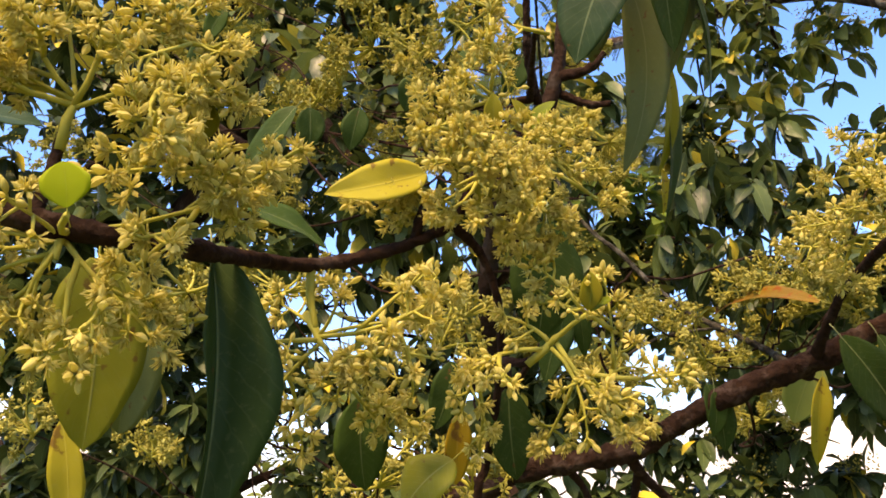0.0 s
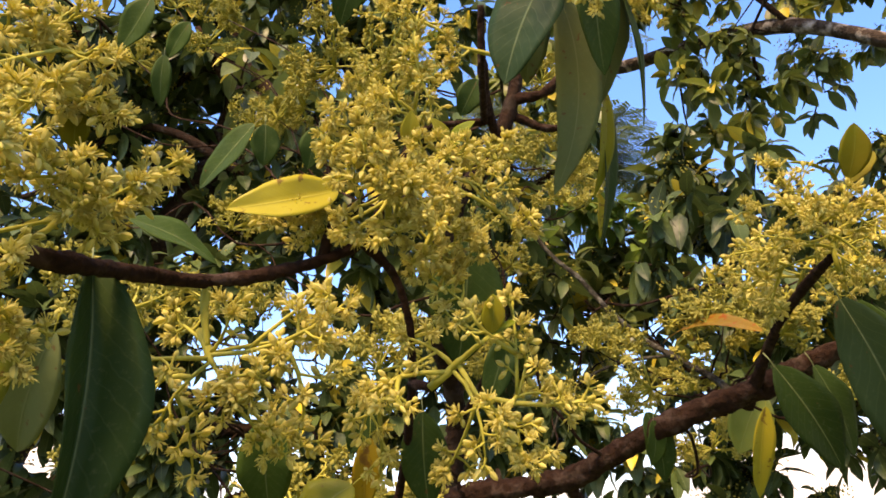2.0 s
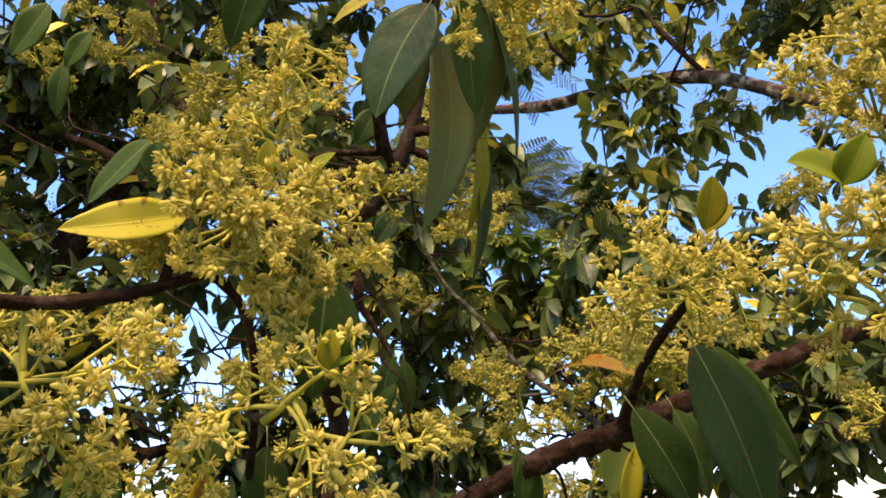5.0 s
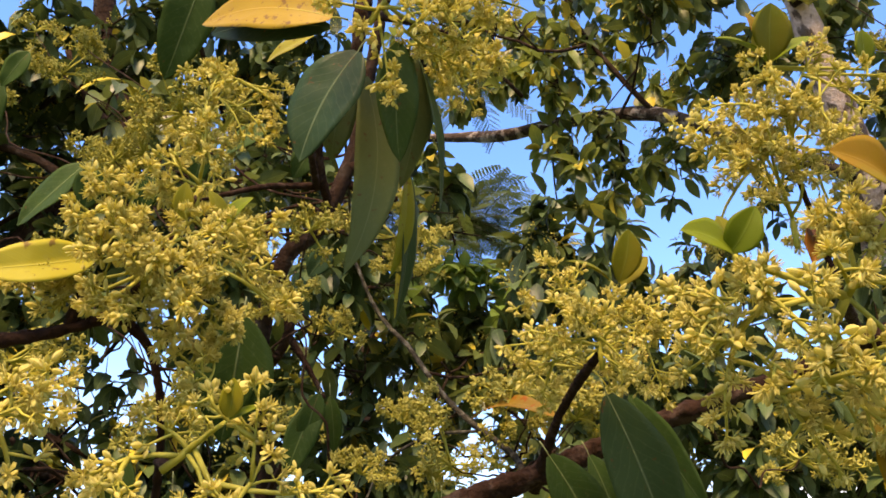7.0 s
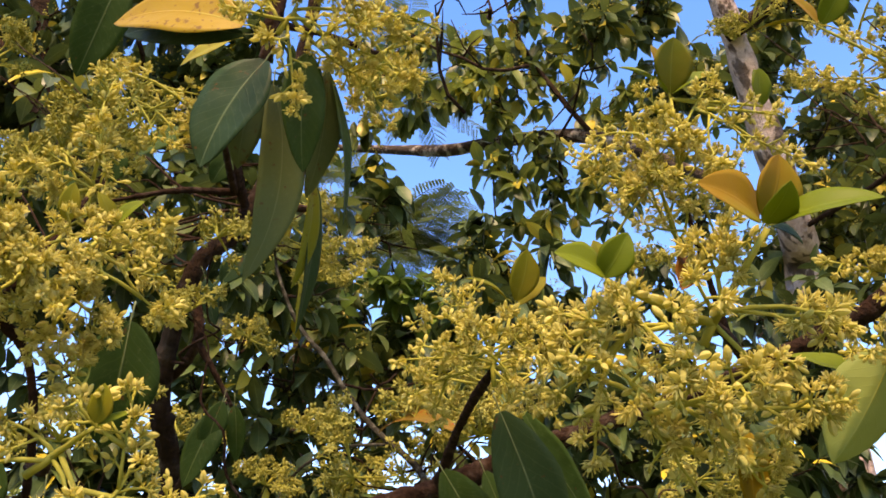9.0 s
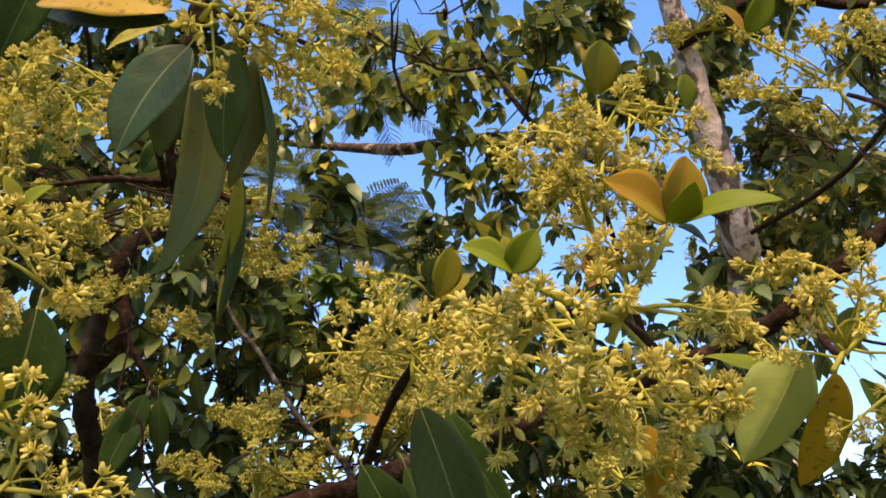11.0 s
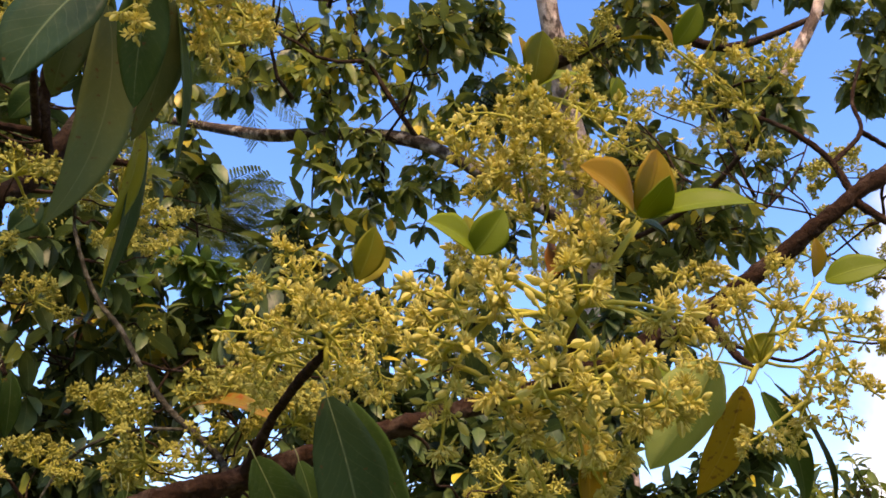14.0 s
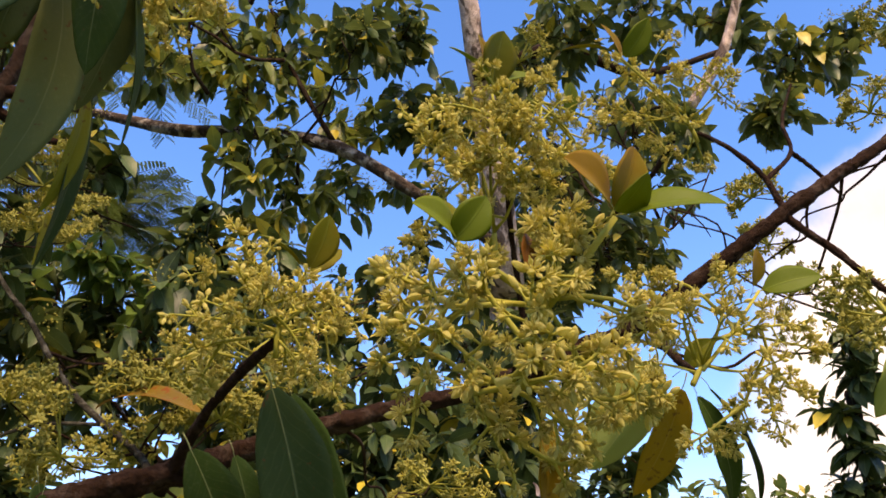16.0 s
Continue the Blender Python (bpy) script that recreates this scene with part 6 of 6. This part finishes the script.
top = flower_cluster((0.372, 0.347, 1.831), [(0.351, 0.340, 1.894), (0.350, 0.323, 1.866), (0.397, 0.330, 1.910), (0.396, 0.324, 1.881), (0.441, 0.330, 1.888), (0.406, 0.324, 1.857), (0.315, 0.357, 1.840), (0.313, 0.367, 1.862), (0.327, 0.359, 1.870), (0.330, 0.343, 1.818), (0.367, 0.319, 1.846), (0.470, 0.345, 1.867), (0.322, 0.337, 1.834), (0.343, 0.324, 1.829), (0.380, 0.314, 1.830)], "tall loose yellow flower cluster of buds", extra=6, reach=0.06, lean=(0, 0, 1), full=1.1, open_share=0.3, size=0.82, seed=112)
leaf(top, (0.408, 0.398, 1.952), (0.405, 0.379, 1.988), 0.034, LEAF_YOUNG, (0.1, -1, 0), 0.04, 0.2, 0.0, "", "young_leaf", stem=0.01, point=1.0)
leaf(top, (0.406, 0.399, 1.952), (0.366, 0.393, 1.962), 0.022, LEAF_FRESH, (0, -0.7, 0.6), 0.08, 0.25, 0.0, "", "young_leaf", stem=0.01)
leaf(top, (0.410, 0.398, 1.952), (0.442, 0.382, 1.965), 0.020, LEAF_FRESH, (0, -0.7, 0.6), 0.08, 0.25, 0.0, "", "young_leaf", stem=0.01)
leaf(top, (0.410, 0.404, 1.959), (0.397, 0.398, 1.995), 0.020, LEAF_BRONZE, (0.3, -1, 0.1), 0.06, 0.25, 0.0, "", "young_leaf", stem=0.01)
leaf(top, (0.487, 0.401, 1.959), (0.478, 0.390, 1.984), 0.024, LEAF_FRESH, (0.2, -1, 0.1), 0.04, 0.2, 0.0, "", "young_leaf", stem=0.01, point=1.0)

flower_cluster((0.381, 0.373, 1.800), [(0.349, 0.370, 1.876), (0.347, 0.347, 1.875), (0.349, 0.330, 1.858), (0.374, 0.337, 1.861), (0.392, 0.340, 1.855), (0.400, 0.339, 1.830), (0.344, 0.354, 1.829), (0.350, 0.343, 1.839), (0.360, 0.332, 1.825), (0.352, 0.392, 1.840), (0.377, 0.340, 1.814), (0.349, 0.352, 1.807)], "upright flower cluster of many thin green stalks", extra=3, reach=0.05, lean=(0, 0, 1), full=1.2, open_share=0.5, size=0.85, seed=115)

# The cluster on the right, with big old leaves under it
right = flower_cluster((0.537, 0.358, 1.748), [(0.498, 0.377, 1.753), (0.522, 0.367, 1.785), (0.516, 0.346, 1.787), (0.546, 0.334, 1.818), (0.531, 0.317, 1.783), (0.563, 0.321, 1.784), (0.608, 0.319, 1.785), (0.622, 0.319, 1.772), (0.604, 0.328, 1.737), (0.597, 0.345, 1.715), (0.560, 0.332, 1.731), (0.568, 0.365, 1.709), (0.544, 0.381, 1.706), (0.527, 0.324, 1.755), (0.564, 0.319, 1.749), (0.499, 0.383, 1.819), (0.525, 0.368, 1.819)], "open yellow flower cluster against the bright sky", extra=2, reach=0.06, lean=(0.4, 0, 0.5), full=1.2, open_share=0.35, size=0.95, seed=113)
leaf(right, (0.579, 0.331, 1.812), (0.573, 0.320, 1.835), 0.018, LEAF_BRONZE, (0, -1, 0.1), 0.04, 0.2, 0.0, "bronze-tinged young leaf", "young_leaf", stem=0.008, point=1.0)
leaf(right, (0.586, 0.328, 1.810), (0.611, 0.298, 1.816), 0.023, LEAF_FRESH, (0, -1, 0.25), 0.06, 0.2, 0.0, "", "young_leaf", stem=0.008)
leaf(right, (0.535, 0.386, 1.762), (0.520, 0.444, 1.701), 0.049, LEAF_PALE, (-0.15, -1, 0.15), 0.06, -0.55, 0.10, "folded pale green leaf", "leaf")
leaf(right, (0.569, 0.396, 1.754), (0.574, 0.456, 1.692), 0.032, LEAF_AMBER, (-0.2, -1, 0.2), 0.05, 0.2, 0.1, "yellow leaf with brown blotches", "leaf")
leaf(right, (0.538, 0.420, 1.752), (0.498, 0.440, 1.773), 0.026, LEAF_FRESH, (0.1, -0.8, 0.6), 0.08, 0.25, 0.1, "", "leaf")
leaf(right, (0.596, 0.403, 1.756), (0.658, 0.434, 1.687), 0.022, LEAF_DARK, (-0.7, -1, 0.3), 0.08, 0.3, 0.1, "", "leaf")
leaf(right, (0.603, 0.396, 1.761), (0.676, 0.421, 1.691), 0.019, LEAF_DARK, (0.7, -0.8, 0.3), 0.08, 0.3, 0.1, "", "leaf")
leaf(right, (0.567, 0.388, 1.769), (0.579, 0.370, 1.786), 0.018, LEAF_OLIVE, (0, -1, 0.2), 0.05, 0.2, 0.1, "", "leaf")
leaf(right, (0.689, 0.291, 1.781), (0.688, 0.324, 1.736), 0.030, LEAF_PALE, (-0.3, -1, 0.1), 0.05, 0.2, 0.1, "", "leaf")
upper = flower_cluster((0.631, 0.386, 2.003), [(0.554, 0.429, 2.024), (0.575, 0.420, 2.015), (0.599, 0.415, 1.995), (0.563, 0.413, 2.076), (0.593, 0.364, 2.076), (0.592, 0.364, 2.039), (0.636, 0.346, 2.055), (0.653, 0.355, 2.023), (0.605, 0.354, 2.020), (0.643, 0.412, 1.990), (0.577, 0.381, 2.012), (0.580, 0.396, 2.043), (0.663, 0.399, 1.987)], "yellow flower cluster at a bare twig's end", extra=6, reach=0.06, lean=(-0.3, 0, 0.7), full=1.1, open_share=0.3, size=0.88, seed=114)
leaf(upper, (0.538, 0.380, 2.037), (0.517, 0.380, 2.060), 0.018, LEAF_BRONZE, (0.2, -1, 0.1), 0.04, 0.2, 0.0, "bronze-tinged young leaf", "young_leaf", stem=0.01)
leaf(upper, (0.541, 0.379, 2.036), (0.548, 0.354, 2.064), 0.022, LEAF_FRESH, (-0.1, -1, 0.1), 0.04, 0.2, 0.0, "", "young_leaf", stem=0.01)
leaf(upper, (0.532, 0.383, 2.039), (0.497, 0.408, 2.041), 0.014, LEAF_YOUNG, (0, -0.6, 0.7), 0.08, 0.2, 0.0, "", "young_leaf", stem=0.01)
leaf(top, (0.484, 0.398, 1.959), (0.479, 0.386, 1.982), 0.020, LEAF_FRESH, (0.1, -1, 0.1), 0.04, 0.2, 0.0, "", "young_leaf", stem=0.01, point=1.0)

for _thing, _from, _to in (
    (right, (0.540, 0.356, 1.750), (0.583, 0.330, 1.809)), (two_b, (0.293, 0.472, 1.755), (0.307, 0.470, 1.800)), (top, (0.372, 0.347, 1.831), (0.409, 0.400, 1.948)),
    (upper, (0.631, 0.386, 2.003), (0.539, 0.381, 2.034)), (big, (0.350, 0.303, 1.724), (0.291, 0.295, 1.735)),
    (big, (0.350, 0.303, 1.724), (0.361, 0.265, 1.758)), (one, (0.020, 0.389, 1.747), (0.053, 0.412, 1.788)), (one, (0.020, 0.389, 1.747), (0.031, 0.404, 1.783)),
    (three, (0.051, 0.395, 1.656), (0.070, 0.380, 1.669)), (l_low, (-0.129, 0.261, 1.665), (-0.112, 0.223, 1.654)), (top, (0.410, 0.400, 1.948), (0.488, 0.403, 1.954)), (top, (0.410, 0.400, 1.948), (0.486, 0.399, 1.957)),
):
    sprig(_thing, _from, _to, 0.0019 if _thing is big else 0.0012)

# Smaller clusters between and behind
FAR = [far_cluster((0.362, 0.723, 1.779), 201, 0.048, 11), far_cluster((0.072, 0.943, 1.811), 202, 0.065, 13), far_cluster((0.310, 0.829, 1.754), 203, 0.045, 9)]


def wood_points():
    """Places along the axes of the woody boughs and limbs."""
    out = []
    for ob in bpy.data.objects:
        if ob.type == "MESH" and ob.name.split(".")[0] in ("wood", "limb", "trunk"):
            root = Vector(ob.parent.location)
            sides = int(ob["sides"])
            co = [v.co for v in ob.data.vertices]
            step = max(1, len(co) // sides // 25)
            for i in range(0, len(co) // sides, step):
                out.append(root + sum((co[i * sides + k] for k in range(sides)), Vector()) / sides)
    return out


WOOD = wood_points()


def hold(cluster, m, rnd):
    """The crooked twig on which a farther cluster sits, from the nearest bough."""
    spot = m.translation
    root = min(WOOD, key=lambda w: (w - spot).length + (0.25 if w.z > spot.z else 0.0))
    far = (root - spot).length
    sag = Vector((rnd.uniform(-0.1, 0.1), rnd.uniform(-0.1, 0.1), -0.12)) * far
    knees = [root.lerp(spot, k / 7) + sag * math.sin(math.pi * k / 7) + any_way(rnd) * far * 0.045 for k in range(1, 7)]
    line, where = smooth_line([root] + knees + [spot], max(0.008, far / 30))
    back = m.inverted()
    verts, faces = [], []
    thick = min(0.0016, 0.0009 + 0.0007 * far)
    tube(verts, faces, [back @ p for p in line], [thick * (1.5 - 0.9 * k / (len(line) - 1)) / m.to_scale().x for k in range(len(line))], 7, 0.15)
    part("twig", mesh_of("twig", verts, faces), BARK, cluster)


def scatter(spots, seed, near=1.0):
    """Copies of the farther clusters, turned about, one at each spot."""
    rnd = random.Random(seed)
    for k, spot in enumerate(spots):
        m = Matrix.Translation(spot) @ Euler((rnd.uniform(-0.4, 0.4), rnd.uniform(-0.4, 0.4), rnd.uniform(0, 6.28))).to_matrix().to_4x4()
        m = m @ Matrix.Scale(near * rnd.uniform(0.85, 1.15), 4)
        hold(copy_thing(FAR[k % 3], m), m, rnd)


scatter([(0.205, 0.784, 1.784), (0.246, 0.752, 1.738), (0.337, 0.788, 1.817), (0.433, 0.761, 1.729), (0.348, 0.907, 1.709)], 1, 0.9)
scatter([(0.135, 0.888, 1.916), (0.014, 0.787, 1.964), (0.098, 0.612, 1.897), (0.083, 0.646, 1.842)], 7, 0.85)
scatter([(0.172, 0.857, 1.747), (0.336, 0.745, 1.808), (0.356, 0.706, 1.776), (0.178, 0.851, 2.145), (0.193, 0.819, 2.009), (0.271, 1.063, 2.088)], 2)
scatter([(-0.392, 1.401, 2.687), (-0.437, 1.427, 2.638), (-0.525, 1.463, 2.767), (-0.557, 1.382, 2.566), (-0.091, 0.942, 2.233), (-0.021, 0.871, 2.167), (-0.224, 1.060, 2.209), (-0.135, 0.969, 2.183), (-0.236, 1.045, 2.035), (-0.771, 1.376, 2.615), (-0.249, 0.755, 1.815), (-0.651, 1.264, 2.246)], 3, 1.25)
scatter([(0.055, 0.943, 1.986), (0.197, 0.995, 2.168), (0.284, 1.161, 2.183), (0.224, 1.039, 2.073)], 4, 0.9)
scatter([(0.92, 0.50, 2.033), (0.942, 0.50, 1.972), (0.836, 0.50, 1.971)], 8, 0.9)
scatter([(0.937, 0.515, 2.114), (0.761, 0.326, 1.835), (0.867, 0.327, 2.094), (0.939, 0.299, 2.240), (0.608, 0.754, 1.761), (0.251, 0.962, 1.849), (0.688, 0.948, 2.120), (0.885, 0.857, 2.559), (0.918, 0.822, 2.402)], 5)
scatter([(-0.167, 0.958, 2.158), (-0.114, 1.052, 2.158), (-0.335, 0.675, 1.666), (-0.304, 0.868, 1.674), (-0.148, 0.719, 1.800), (-0.002, 0.695, 1.737), (0.019, 0.728, 1.777), (-0.044, 0.554, 1.608), (0.021, 0.602, 1.608)], 6)
for _thing in FAR:
    hold(_thing, Matrix.Translation(_thing.location), random.Random(9))
